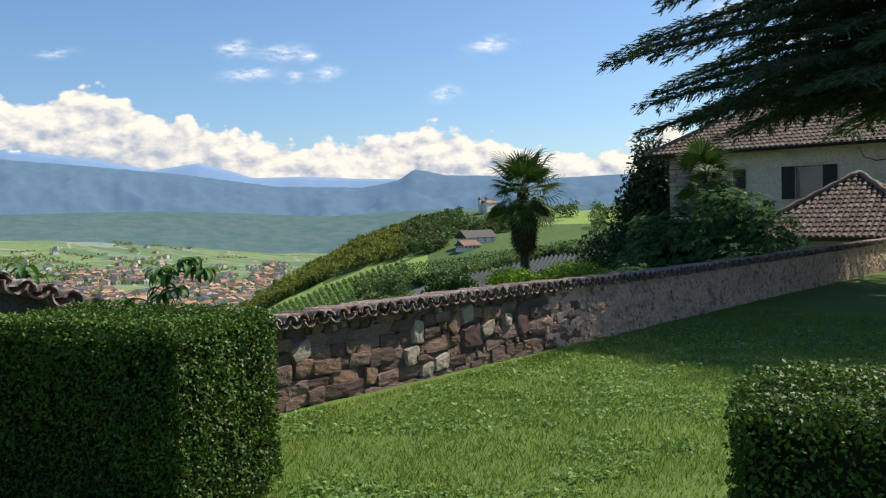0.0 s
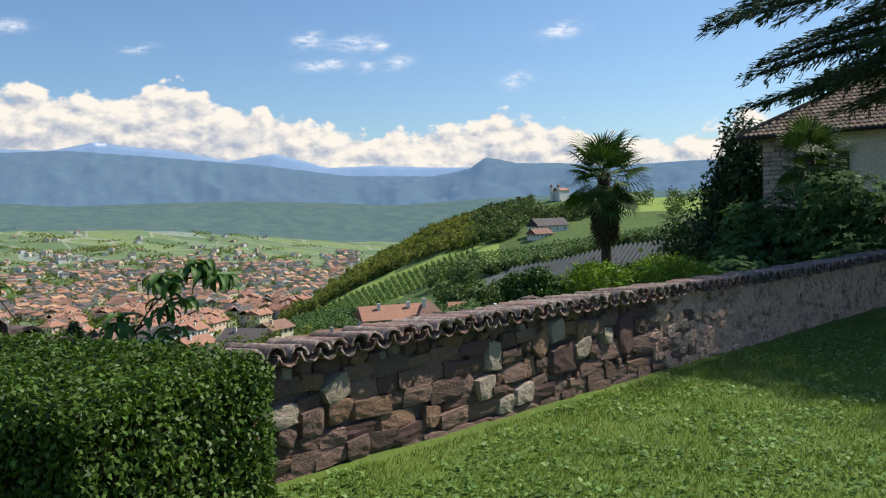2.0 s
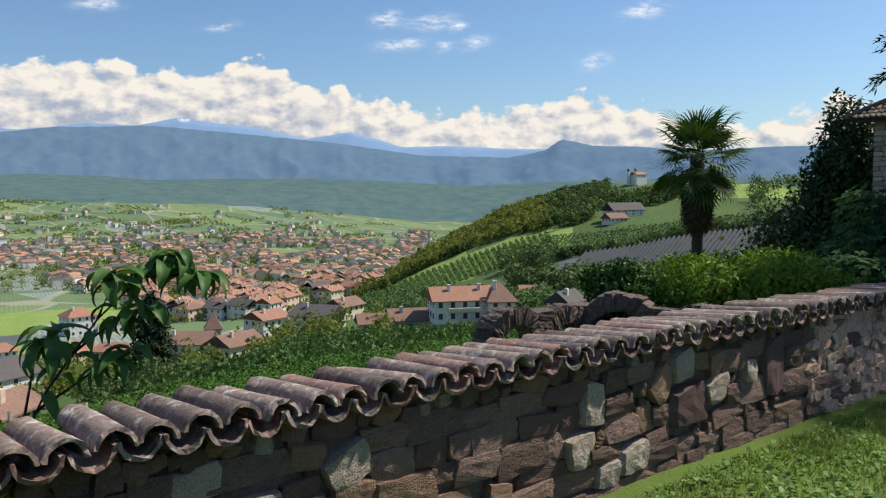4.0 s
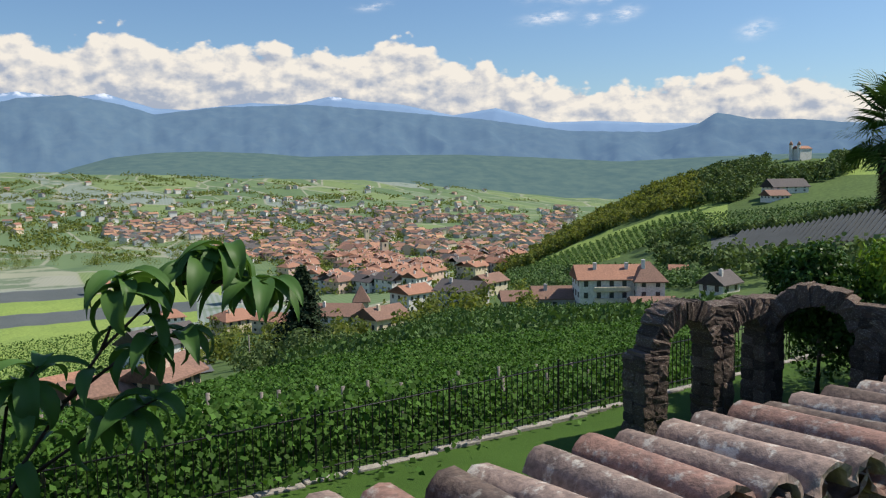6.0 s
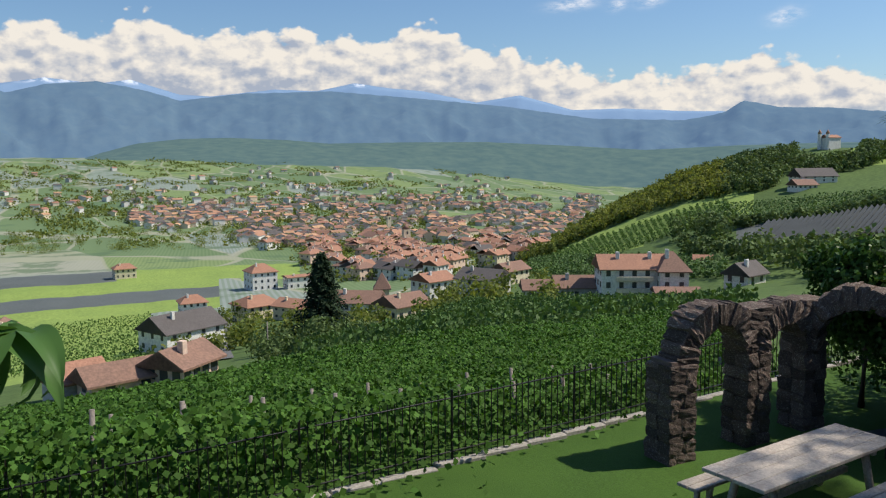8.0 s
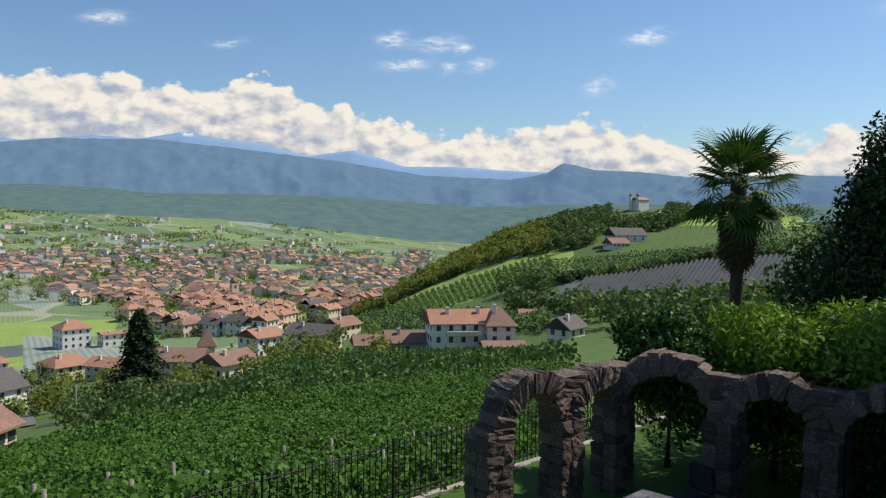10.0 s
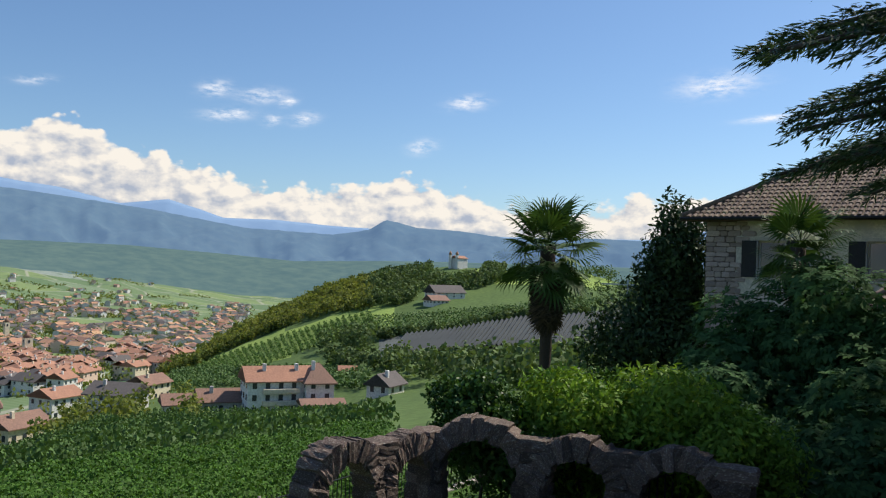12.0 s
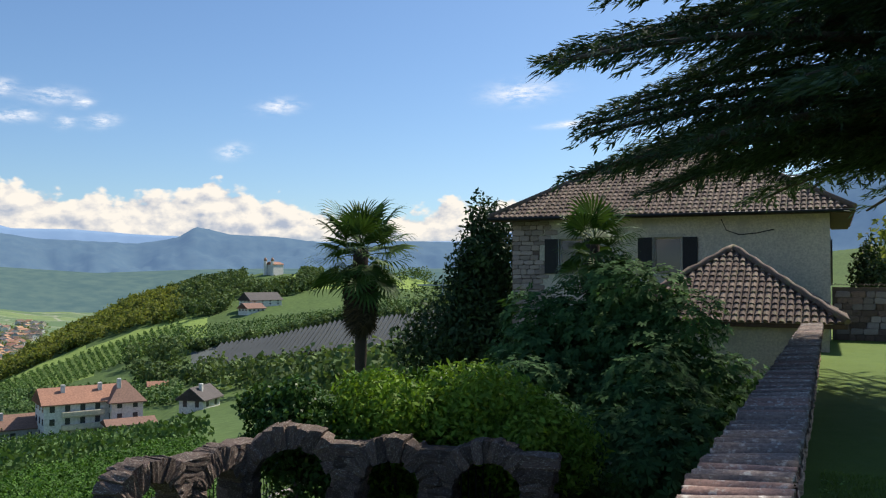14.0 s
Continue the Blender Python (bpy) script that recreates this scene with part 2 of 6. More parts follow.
RENDERED = surface("pale_render", (0.62, 0.56, 0.47), (0.52, 0.47, 0.40), scale=0.5, fine=14, bump=0.15, stain=(0.46, 0.42, 0.37))

# ---- ground ----
WALL_X, WALL_OUT, WALL_END = -5.86, -6.26, 31.0
TERRACE_Z = -2.9


def lawn_z(x, y):
    return -0.13 - 0.014 * max(0.0, y - 6.0) + 0.02 * wavy(x, y, 0.5)


def cap_z(y):
    """Height of the wall's top under its tiles."""
    return float(np.interp(y, (2.1, 2.95, 3.3, 7.5, 9.0, 12.0, 18.0, 31.0), (1.24, 0.93, 0.645, 0.625, 0.60, 0.53, 0.48, 0.40)))


def sheet(name, xs, ys, height, mat):
    verts = [(x, y, height(x, y)) for y in ys for x in xs]
    k = len(xs)
    faces = [(j * k + i, j * k + i + 1, j * k + k + i + 1, j * k + k + i) for j in range(len(ys) - 1) for i in range(k - 1)]
    return new(name, mesh_of(name, verts, faces, mat, smooth=True))


tagged(sheet("lawn", [WALL_X - 0.1 + 0.5 * i for i in range(30)] + [10, 20, 45], [-30, -15, -8] + [-4 + 0.5 * i for i in range(90)] + [46, 60], lawn_z, GRASS), "closely mown green garden lawn with clover", "lawn", kind="structure")
tagged(sheet("terrace_lawn", [-16.15, -15.4, -14, -12, -10, -8, -6.1], [-40 + 2 * i for i in range(45)], lambda x, y: TERRACE_Z + 0.03 * wavy(x, y, 0.4), TERRACE_GRASS), "bright green mown lawn of the lower terrace", "lawn", kind="structure")

EYE_AT = Vector((-5.6, 5.2, 1.6))
CREST_AZ = (-180, -20, 0, 20, 26, 28, 36, 38, 42, 46, 49.6, 52, 55, 58, 62, 180)
CREST_EL = (4, 4, 2, 0.3, -0.3, 0.3, 0.4, 0.5, -0.3, -1.5, -3.3, -4.6, -6.5, -7.3, -7.5, -7.5)


def ground_el(az, d):
    """Angle above the horizon under which the ground lies, az degrees left of +y and d metres off."""
    mid = np.interp(az, (20, 47, 71, 95), (-13.0, -15.6, -17.8, -19.3))
    near = np.interp(az, (20, 42, 47.5, 53.8, 63.5, 72.6, 77.5, 83, 95), (-9.0, -11.6, -12.4, -13.2, -14.1, -15.3, -16.0, -16.6, -17.0))
    far = np.interp(az, (20, 30, 42, 46, 52, 60, 66, 72, 80, 95), (-6.0, -7.0, -8.8, -9.9, -10.2, -10.3, -11.9, -12.6, -13.2, -13.6))
    crest = np.interp(az, CREST_AZ, CREST_EL)
    knots = (11, 16, 30, 50, 120, 200, 330, 560)
    els = (-25.0, np.interp(az, (47, 95), (-20.5, -22.5)), mid, near - 0.3, 0.4 * near + 0.6 * far, far, far + 0.42 * (crest - far), crest)
    if d <= 560:
        return float(np.interp(math.log(d), [math.log(k) for k in knots], els))
    rim = float(np.interp(az, (45, 52, 58, 66, 74, 80, 95), (-2.5, -2.35, -1.7, -0.95, -0.7, -0.35, -0.3)))
    valley = float(np.interp(d, (560, 800, 1500, 2500, 3300, 5000), (-7.4, -6.1, 0.35 * rim - 3.0, rim, rim + 0.2, rim + 0.3)))
    return valley + (crest - valley) * max(0.0, 1 - (d - 560) / 130.0)


def ground_z(az, d):
    bump = 0.0 if d < 60 else 0.012 * d * wavy(az * 2.2, d * 0.02, 0.35) * 0.12
    return EYE_AT.z + d * math.tan(radians(ground_el(az, d))) + bump


def polar(az, d):
    a = radians(az)
    return EYE_AT.x - d * math.sin(a), EYE_AT.y + d * math.cos(a)


def on_ground(az, d, lift=0.0):
    x, y = polar(az, d)
    return Vector((x, y, ground_z(az, d) + lift))


def az_d(x, y):
    dx, dy = x - EYE_AT.x, y - EYE_AT.y
    return math.degrees(math.atan2(-dx, dy)), math.hypot(dx, dy)


def field_material():
    """Valley fields: strips and plots in several greens."""
    m = bpy.data.materials.new("valley_fields")
    m.use_nodes = True
    t = Nodes(m.node_tree)
    pos = t.n("ShaderNodeNewGeometry").outputs["Position"]
    turn = t.n("ShaderNodeMapping", {"Vector": pos, "Rotation": (0, 0, 0.5), "Scale": (0.004, 0.011, 0.0)}).outputs[0]
    cell = t.n("ShaderNodeTexVoronoi", {"Vector": turn, "Scale": 1.0, "Randomness": 0.9})
    r = t.n("ShaderNodeSeparateColor", (cell.outputs["Color"],)).outputs
    # greens are muted and blued: the valley's haze is put into the colour
    c = t.mix(r[0], (0.13, 0.195, 0.10), (0.18, 0.245, 0.12))
    c = t.mix(t.ramp(r[1], 0.72, 0.76), c, (0.215, 0.28, 0.12))
    c = t.mix(t.ramp(r[2], 0.82, 0.86), c, (0.27, 0.31, 0.28))
    stripes = t.math("SINE", t.math("MULTIPLY", t.n("ShaderNodeSeparateXYZ", (turn,)).outputs[1], 220.0))
    c = t.mix(t.math("MULTIPLY", t.ramp(stripes, -0.6, 0.6), 0.35), c, (0.09, 0.16, 0.06))
    edge = t.n("ShaderNodeTexVoronoi", {"Vector": turn, "Scale": 1.0, "Randomness": 0.9}, feature="DISTANCE_TO_EDGE").outputs[0]
    c = t.mix(t.ramp(edge, 0.012, 0.03, 0.8, 0.0), c, (0.34, 0.34, 0.26))
    c = t.mix(t.ramp(t.noise(pos, 0.02, 6.0, 0.65), 0.52, 0.62, 0.0, 0.75), c, (0.10, 0.16, 0.085))
    b = t.n("ShaderNodeBsdfPrincipled", {"Base Color": c, "Roughness": 0.95, "Specular IOR Level": 0.1})
    t.n("ShaderNodeOutputMaterial", (b.outputs[0],))
    return m


FIELDS = field_material()
MEADOW = surface("hill_meadow", (0.105, 0.16, 0.05), (0.07, 0.115, 0.04), rough=0.95, scale=0.02, fine=0.6, bump=0.0, spec=0.1)
BRIGHT = surface("sunny_grass", (0.27, 0.36, 0.09), (0.20, 0.29, 0.08), rough=0.95, scale=0.05, fine=0.8, bump=0.0, spec=0.1)
NETTED = surface("hail_net", (0.13, 0.145, 0.14), (0.09, 0.105, 0.10), rough=0.8, scale=0.04, fine=1.5, bump=0.0, spec=0.2)


NET_AZ, NET_HI, NET_LO = (26.4, 30, 33, 38, 42), (-2.7, -3.3, -3.5, -4.6, -5.2), (-5.0, -5.6, -6.5)


def cover_kind(a, d):
    """Which ground cover lies at az a, d metres off."""
    if d > 560:
        return 1
    e = ground_el(a, d)
    if 41 < a < 55.4 and np.interp(a, (42.5, 45, 47.6, 50, 54.2), (-4.5, -5.3, -6.1, -7.0, -7.45)) < e < np.interp(a, (42.7, 47, 53, 55), (-2.9, -4.0, -6.2, -7.1)):
        return 2
    if 25 < a < 42.5 and np.interp(a, (26, 34.5, 42), NET_LO) < e < np.interp(a, NET_AZ, NET_HI):
        return 3
    if 26 < a < 36 and -1.0 < e and d > 300:
        return 2
    if 72 < a < 84.5 and -8.6 < e < -6.85:
        return 2
    if a > 77.5 and -10.5 < e <= -7.5:
        return 3 if int((e + 10.5) / 0.75) % 2 else 2
    if a > 82 and d > 70 and -14.2 < e <= -10.5:
        return 2
    if a > 58 and d > 300:
        return 1
    return 0


AZS = [-180 + 6 * i for i in range(30)] + [0.5 * i for i in range(220)] + [110 + 5 * i for i in range(15)]
DS = [7 * 1.04 ** i for i in range(163)]
gv, gf, gi = [], [], []
for d in DS:
    for a in AZS:
        x, y = polar(a, d)
        z = ground_z(a, d)
        if x > -17.0:
            z = min(z, -3.4) if d < 70 else z
        gv.append((x, y, z))
k = len(AZS)
for j in range(len(DS) - 1):
    for i in range(k):
        a2 = (i + 1) % k
        gf.append((j * k + i, j * k + k + i, j * k + k + a2, j * k + a2))
        gi.append(cover_kind(AZS[i], DS[j]))
tagged(new("ground", mesh_of("ground", gv, gf, [MEADOW, FIELDS, BRIGHT, NETTED], gi, True)), "green hillside and broad valley floor of fields", "ground", kind="structure")


# ---- far ridges and mountains ----
def range_mesh(name, az0, az1, step, d0, d1, rows, top, base, mat, rough, label):
    """A ridge: rises from its foot to its skyline, with gullies."""
    azs = np.arange(az0, az1, step)
    verts = []
    for j in range(rows):
        f = j / (rows - 1)
        for a in azs:
            d = d0 + (d1 - d0) * f
            p = Vector((a * 0.27, d * 0.0030, 1.7))
            gully = abs(noise.fractal(p, 0.9, 2.1, 6)) * rough * math.sin(math.pi * min(f * 1.05, 1.0)) + 0.12 * rough * noise.noise(Vector((a * 1.7, f * 2, 4.0)))
            e0, e1 = base(a), float(np.interp(a, top[0], top[1]))
            e = e0 + (e1 - e0) * (1 - (1 - f) ** 1.5) - gully * (1 if f < 0.98 else 0.35)
            x, y = polar(a, d)
            verts.append((x, y, EYE_AT.z + d * math.tan(radians(e))))
    for a in azs:
        x, y = polar(a, d1 + 60)
        verts.append((x, y, -300))
    n = len(azs)
    faces = [(j * n + i, j * n + i + 1, j * n + n + i + 1, j * n + n + i) for j in range(rows) for i in range(n - 1)]
    return tagged(new(name, mesh_of(name, verts, faces, mat, smooth=True)), label, "mountains", kind="structure")


def distance_material(name, col, col2, haze, haze_col, scale=0.004, top_col=None, top_z=(300, 380)):
    """Far land as a backdrop: the blue haze of the air is painted in as faint emission."""
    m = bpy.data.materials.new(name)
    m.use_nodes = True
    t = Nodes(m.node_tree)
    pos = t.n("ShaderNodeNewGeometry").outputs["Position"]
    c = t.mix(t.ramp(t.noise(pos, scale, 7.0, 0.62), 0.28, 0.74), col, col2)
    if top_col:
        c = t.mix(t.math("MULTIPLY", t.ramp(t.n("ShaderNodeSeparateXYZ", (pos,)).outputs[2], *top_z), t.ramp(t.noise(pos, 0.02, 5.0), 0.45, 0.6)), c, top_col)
    b = t.n("ShaderNodeBsdfPrincipled", {"Base Color": c, "Roughness": 1.0, "Specular IOR Level": 0.0, "Emission Color": (*haze_col, 1.0), "Emission Strength": haze})
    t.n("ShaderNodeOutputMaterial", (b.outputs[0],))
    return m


# bluish base colours and emission together carry the haze of the distance
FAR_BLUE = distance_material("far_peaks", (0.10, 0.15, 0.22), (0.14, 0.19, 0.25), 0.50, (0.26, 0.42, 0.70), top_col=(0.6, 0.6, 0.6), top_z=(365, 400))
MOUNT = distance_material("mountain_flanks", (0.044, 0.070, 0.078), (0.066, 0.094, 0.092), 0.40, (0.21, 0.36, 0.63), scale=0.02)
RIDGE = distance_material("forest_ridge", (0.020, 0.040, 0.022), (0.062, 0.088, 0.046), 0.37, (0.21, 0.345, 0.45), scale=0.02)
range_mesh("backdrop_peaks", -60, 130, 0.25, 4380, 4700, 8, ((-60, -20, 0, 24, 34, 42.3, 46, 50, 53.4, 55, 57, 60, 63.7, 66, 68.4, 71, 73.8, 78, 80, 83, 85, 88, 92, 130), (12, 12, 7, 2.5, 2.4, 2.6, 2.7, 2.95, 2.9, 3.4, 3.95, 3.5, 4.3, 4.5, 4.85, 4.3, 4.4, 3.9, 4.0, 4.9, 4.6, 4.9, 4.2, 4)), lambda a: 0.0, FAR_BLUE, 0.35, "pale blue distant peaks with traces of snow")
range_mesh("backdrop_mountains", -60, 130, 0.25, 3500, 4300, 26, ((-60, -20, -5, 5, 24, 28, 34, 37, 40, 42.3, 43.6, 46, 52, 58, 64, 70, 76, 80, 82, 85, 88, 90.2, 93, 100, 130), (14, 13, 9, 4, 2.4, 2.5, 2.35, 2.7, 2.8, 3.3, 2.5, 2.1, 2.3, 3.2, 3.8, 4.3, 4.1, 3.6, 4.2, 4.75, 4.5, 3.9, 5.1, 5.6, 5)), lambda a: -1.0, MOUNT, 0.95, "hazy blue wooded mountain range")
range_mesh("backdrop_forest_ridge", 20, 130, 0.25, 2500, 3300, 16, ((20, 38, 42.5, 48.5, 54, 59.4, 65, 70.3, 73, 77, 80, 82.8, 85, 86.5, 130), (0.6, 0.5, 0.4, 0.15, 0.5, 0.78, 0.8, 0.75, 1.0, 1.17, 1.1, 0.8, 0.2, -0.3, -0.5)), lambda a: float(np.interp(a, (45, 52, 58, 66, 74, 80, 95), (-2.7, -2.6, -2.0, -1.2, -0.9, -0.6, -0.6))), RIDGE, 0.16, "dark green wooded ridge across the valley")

# ---- garden wall ----
wall = empty("wall_garden", None, "old rubble stone garden wall with clay coping", "stone wall", kind="structure")
ys = [-6.0, 2.1, 2.95, 3.3] + [4.0 + 0.5 * i for i in range(11)]
ysf = [9.0 + 0.5 * i for i in range(45)]


def wall_body(ys, x0, x1, uneven):
    verts, faces = [], []
    for y in ys:
        top, low = cap_z(y), lawn_z(WALL_X, y) - 0.4
        for f in (0, 0.2, 0.4, 0.6, 0.8, 1.0):
            z = low + (top - low) * f
            verts.append((x1 + uneven * noise.noise(Vector((y * 2.5, z * 4.0, 3.3))), y, z))
        verts.append((x0, y, top))
        verts.append((x0 - 0.15, y, TERRACE_Z - 0.2))
    n = 8
    for j in range(len(ys) - 1):
        for i in range(n - 1):
            faces.append((j * n + i, j * n + n + i, j * n + n + i + 1, j * n + i + 1))
    faces += [tuple(range(n)), tuple(reversed(range((len(ys) - 1) * n, len(ys) * n)))]
    return verts, faces


part("mortar_core", mesh_of("mortar_core", *wall_body(ys, WALL_OUT, WALL_X - 0.04, 0.015), MORTAR), None, wall)
part("plastered_stretch", mesh_of("plastered_stretch", *wall_body([9.0 + 0.12 * i for i in range(184)], WALL_OUT, WALL_X - 0.005, 0.05), PLASTERED, smooth=False), None, wall, "rubble wall smeared with reddish mortar")

# ---- stones of the wall ----
def stone_meshes(name, mat, count, rough=0.09, round_=0.15):
    """Rounded irregular blocks of unit size."""
    out = []
    for k in range(count):
        bm = bmesh.new()
        bmesh.ops.create_cube(bm, size=1.0)
        bmesh.ops.subdivide_edges(bm, edges=bm.edges[:], cuts=3, use_grid_fill=True)
        skew = [Vector([random.uniform(-rough, rough) for _ in range(3)]) for _ in range(8)]
        for v in bm.verts:
            p = v.co.copy()
            ball = p.normalized() * 0.60
            corner = sum((skew[i] * (0.5 + p.x * (1 if i & 1 else -1)) * (0.5 + p.y * (1 if i & 2 else -1)) * (0.5 + p.z * (1 if i & 4 else -1)) for i in range(8)), Vector())
            q = p.lerp(ball, round_ * 2.2) + corner
            v.co = q + q.normalized() * (0.075 * noise.noise(q * 2.6 + Vector((k * 7.1, 0, 0))) + 0.045 * noise.noise(q * 6.0 + Vector((0, k * 5.3, 0))))
        me = bpy.data.meshes.new(name)
        bm.to_mesh(me)
        bm.free()
        me.materials.append(mat)
        out.append(me)
    return out


STONES = {"red": stone_meshes("stone", STONE_RED, 12), "pale": stone_meshes("stone", STONE_PALE, 4), "ochre": stone_meshes("stone", STONE_OCHRE, 4), "dark": stone_meshes("stone", STONE_DARK, 4)}


def stone(kind, centre, size, parent, turn=0.0, name="stone"):
    ob = new(name, random.choice(STONES[kind]))
    ob.parent = parent
    ob.matrix_basis = Matrix.LocRotScale(centre, Euler((turn + random.uniform(-0.08, 0.08), random.uniform(-0.06, 0.06), random.uniform(-0.06, 0.06))), size)
    return ob


# single stones that stand out: along the wall, height, width, height of stone, kind, tilt
special = [(4.70, 0.43, 0.22, 0.17, "pale", 0.4), (6.28, 0.40, 0.19, 0.26, "pale", -0.1), (6.88, 0.42, 0.24, 0.20, "ochre", 0.7), (7.08, 0.50, 0.17, 0.20, "pale", 0.2),
           (6.16, 0.17, 0.21, 0.19, "pale", 0.1), (7.45, 0.47, 0.16, 0.17, "ochre", 0.2), (7.18, 0.24, 0.46, 0.26, "dark", 0.1), (7.46, 0.30, 0.24, 0.17, "pale", 0.2), (8.16, 0.33, 0.26, 0.40, "dark", 0.05),
           (6.62, 0.02, 0.21, 0.17, "pale", 0.1), (5.58, 0.06, 0.17, 0.16, "ochre", 0.0), (4.27, 0.33, 0.24, 0.14, "pale", 0.1), (4.72, 0.27, 0.22, 0.17, "ochre", -0.1), (6.38, -0.02, 0.16, 0.15, "pale", 0.0), (7.85, 0.36, 0.15, 0.15, "pale", 0.0), (7.65, 0.46, 0.26, 0.17, "red", 0.0)]
taken = []
for y, z, wd, ht, kind, tilt in special:
    y, z = y + 0.027 * (y - 1), z - 0.03
    stone(kind, (WALL_X - 0.06, y, z), (0.17, wd, ht), wall, tilt)
    taken.append((y, z, wd / 2 + 0.02, ht / 2 + 0.02))
def free_spot(yc, zc, hw, hh):
    return all(abs(yc - a) > c + hw or abs(zc - b) > e + hh for a, b, c, e in taken)


def set_stone(yc, zc, wd, ht, weights, tilt=0.0):
    kind = random.choices(("red", "ochre", "dark", "pale"), weights)[0]
    stone(kind, (WALL_X - 0.075 + random.uniform(-0.015, 0.012), yc, zc), (0.17, wd * 1.16, ht * 1.18), wall, tilt)
    taken.append((yc, zc, wd / 2, ht / 2))


z_row, row = -0.24, 0
while z_row < 0.70:
    h_row = random.uniform(0.09, 0.19)
    y = 2.2 + random.uniform(0, 0.15)
    while y < 9.6:
        wd, ht = random.uniform(0.13, 0.36), h_row * random.uniform(0.8, 1.1)
        yc, zc = y + wd / 2, z_row + h_row / 2 + 0.035 * wavy(y, row, 1.3)
        while wd > 0.10 and not free_spot(yc, zc, wd * 0.34, ht * 0.20):
            wd, yc = wd - 0.04, yc - 0.02
        if wd > 0.10 and zc + ht / 2 < cap_z(yc) + 0.03 and zc > lawn_z(WALL_X, yc) - 0.08:
            set_stone(yc, zc, wd, ht, (0.76, 0.12, 0.09, 0.03))
        y += max(wd, 0.07) + 0.006
    z_row += h_row + 0.004
    row += 1
for _ in range(5000):
    yc, zc, size = random.uniform(2.3, 9.5), random.uniform(-0.2, 0.62), random.uniform(0.05, 0.11)
    if lawn_z(WALL_X, yc) - 0.05 < zc < cap_z(yc) - size * 0.3 and free_spot(yc, zc, size * 0.40, size * 0.34):
        set_stone(yc, zc, size * 1.15, size * 0.85, (0.66, 0.20, 0.04, 0.10), random.uniform(-0.4, 0.4))

# half-buried rubble in the plastered stretch, too even to pick apart
rv, rf = [], []
for _ in range(900):
    y = random.uniform(8.9, 30)
    if random.random() < (y - 9) / 26:
        continue
    z = random.uniform(lawn_z(WALL_X, y), cap_z(y) - 0.06)
    a, b, c = random.uniform(0.05, 0.14), random.uniform(0.04, 0.08), random.uniform(0.010, 0.035)
    o = len(rv)
    ring = [(WALL_X - 0.01, y + a * math.cos(k * 1.0472) * random.uniform(0.8, 1.2), z + b * math.sin(k * 1.0472) * random.uniform(0.8, 1.2)) for k in range(6)]
    rv += ring + [(WALL_X + c, y + a * 0.65 * math.cos(k * 1.0472), z + b * 0.65 * math.sin(k * 1.0472)) for k in range(6)]
    rf += [(o + k, o + (k + 1) % 6, o + 6 + (k + 1) % 6, o + 6 + k) for k in range(6)] + [tuple(o + 6 + k for k in range(6))]
tagged(part("rubble", mesh_of("rubble", rv, rf, PLASTERED), None, wall), kind="stuff")


# ---- clay coping ----
def barrel(name, r0, r1, length, up, mat, seed):
    """A half-round tapered tile along -x, with thickness and chipped ends."""
    rnd = random.Random(seed)
    seg, thick = 8, 0.016
    verts, faces = [], []
    stations = (0.0, 0.06, 0.5, 1.0)
    for s in stations:
        r = r0 + (r1 - r0) * s
        for layer in (0, 1):
            rr = r - layer * thick
            for k in range(seg + 1):
                a = math.pi * k / seg
                chip = rnd.uniform(-0.012, 0.006) if s in (0.0, 1.0) else 0.0
                bend = 0.006 * math.sin(3 * s + seed)
                verts.append((-length * s + chip, rr * math.cos(a) + bend, (rr * math.sin(a) if up else -rr * math.sin(a)) + 0.004 * rnd.uniform(-1, 1)))
    n = seg + 1
    for j in range(len(stations) - 1):
        for layer in (0, 1):
            o, p = (2 * j + layer) * n, (2 * j + 2 + layer) * n
            for k in range(seg):
                f = (o + k, p + k, p + k + 1, o + k + 1)
                faces.append(f if (layer == 0) == up else f[::-1])
        for k in (0, seg):
            faces.append(((2 * j) * n + k, (2 * j + 1) * n + k, (2 * j + 3) * n + k, (2 * j + 2) * n + k))
    for j in (0, len(stations) - 1):
        for k in range(seg):
            faces.append(((2 * j) * n + k, (2 * j) * n + k + 1, (2 * j + 1) * n + k + 1, (2 * j + 1) * n + k))
    me = mesh_of(name, verts, faces, mat)
    for f in me.polygons[:len(faces) - 2 * seg]:
        f.use_smooth = True
    return me


CLAY_RED = surface("weathered_red_clay", (0.28, 0.165, 0.13), (0.15, 0.10, 0.085), scale=6, fine=40, bump=0.9, depth=0.012, coords="object", each=0.3, stain=(0.36, 0.32, 0.28))
covers = [barrel("cover_tile", 0.076, 0.066, 0.56, True, CLAY if k % 4 else CLAY_RED, k) for k in range(8)]
pans = [barrel("pan_tile", 0.082, 0.072, 0.54, False, CLAY if k % 3 else CLAY_RED, 20 + k) for k in range(4)]
PITCH = 0.161
y = 1.0
while y < WALL_END:
    slope = (cap_z(y + 0.1) - cap_z(y - 0.1)) / 0.2
    for k, (kind, protos, dy, dz) in enumerate((("pan_tile", pans, 0.0, 0.078), ("cover_tile", covers, PITCH / 2, 0.058))):
        yy = y + dy
        ob = new(kind, random.choice(protos))
        ob.parent = wall
        ob.matrix_basis = pose(-5.765 + random.uniform(-0.025, 0.012), yy + random.uniform(-0.006, 0.006), cap_z(yy) + dz + random.uniform(-0.006, 0.008), math.degrees(math.atan(slope)) + random.uniform(-4, 4), -3.5 + random.uniform(-1.2, 1.2), random.uniform(-2.5, 2.5))
    y += PITCH

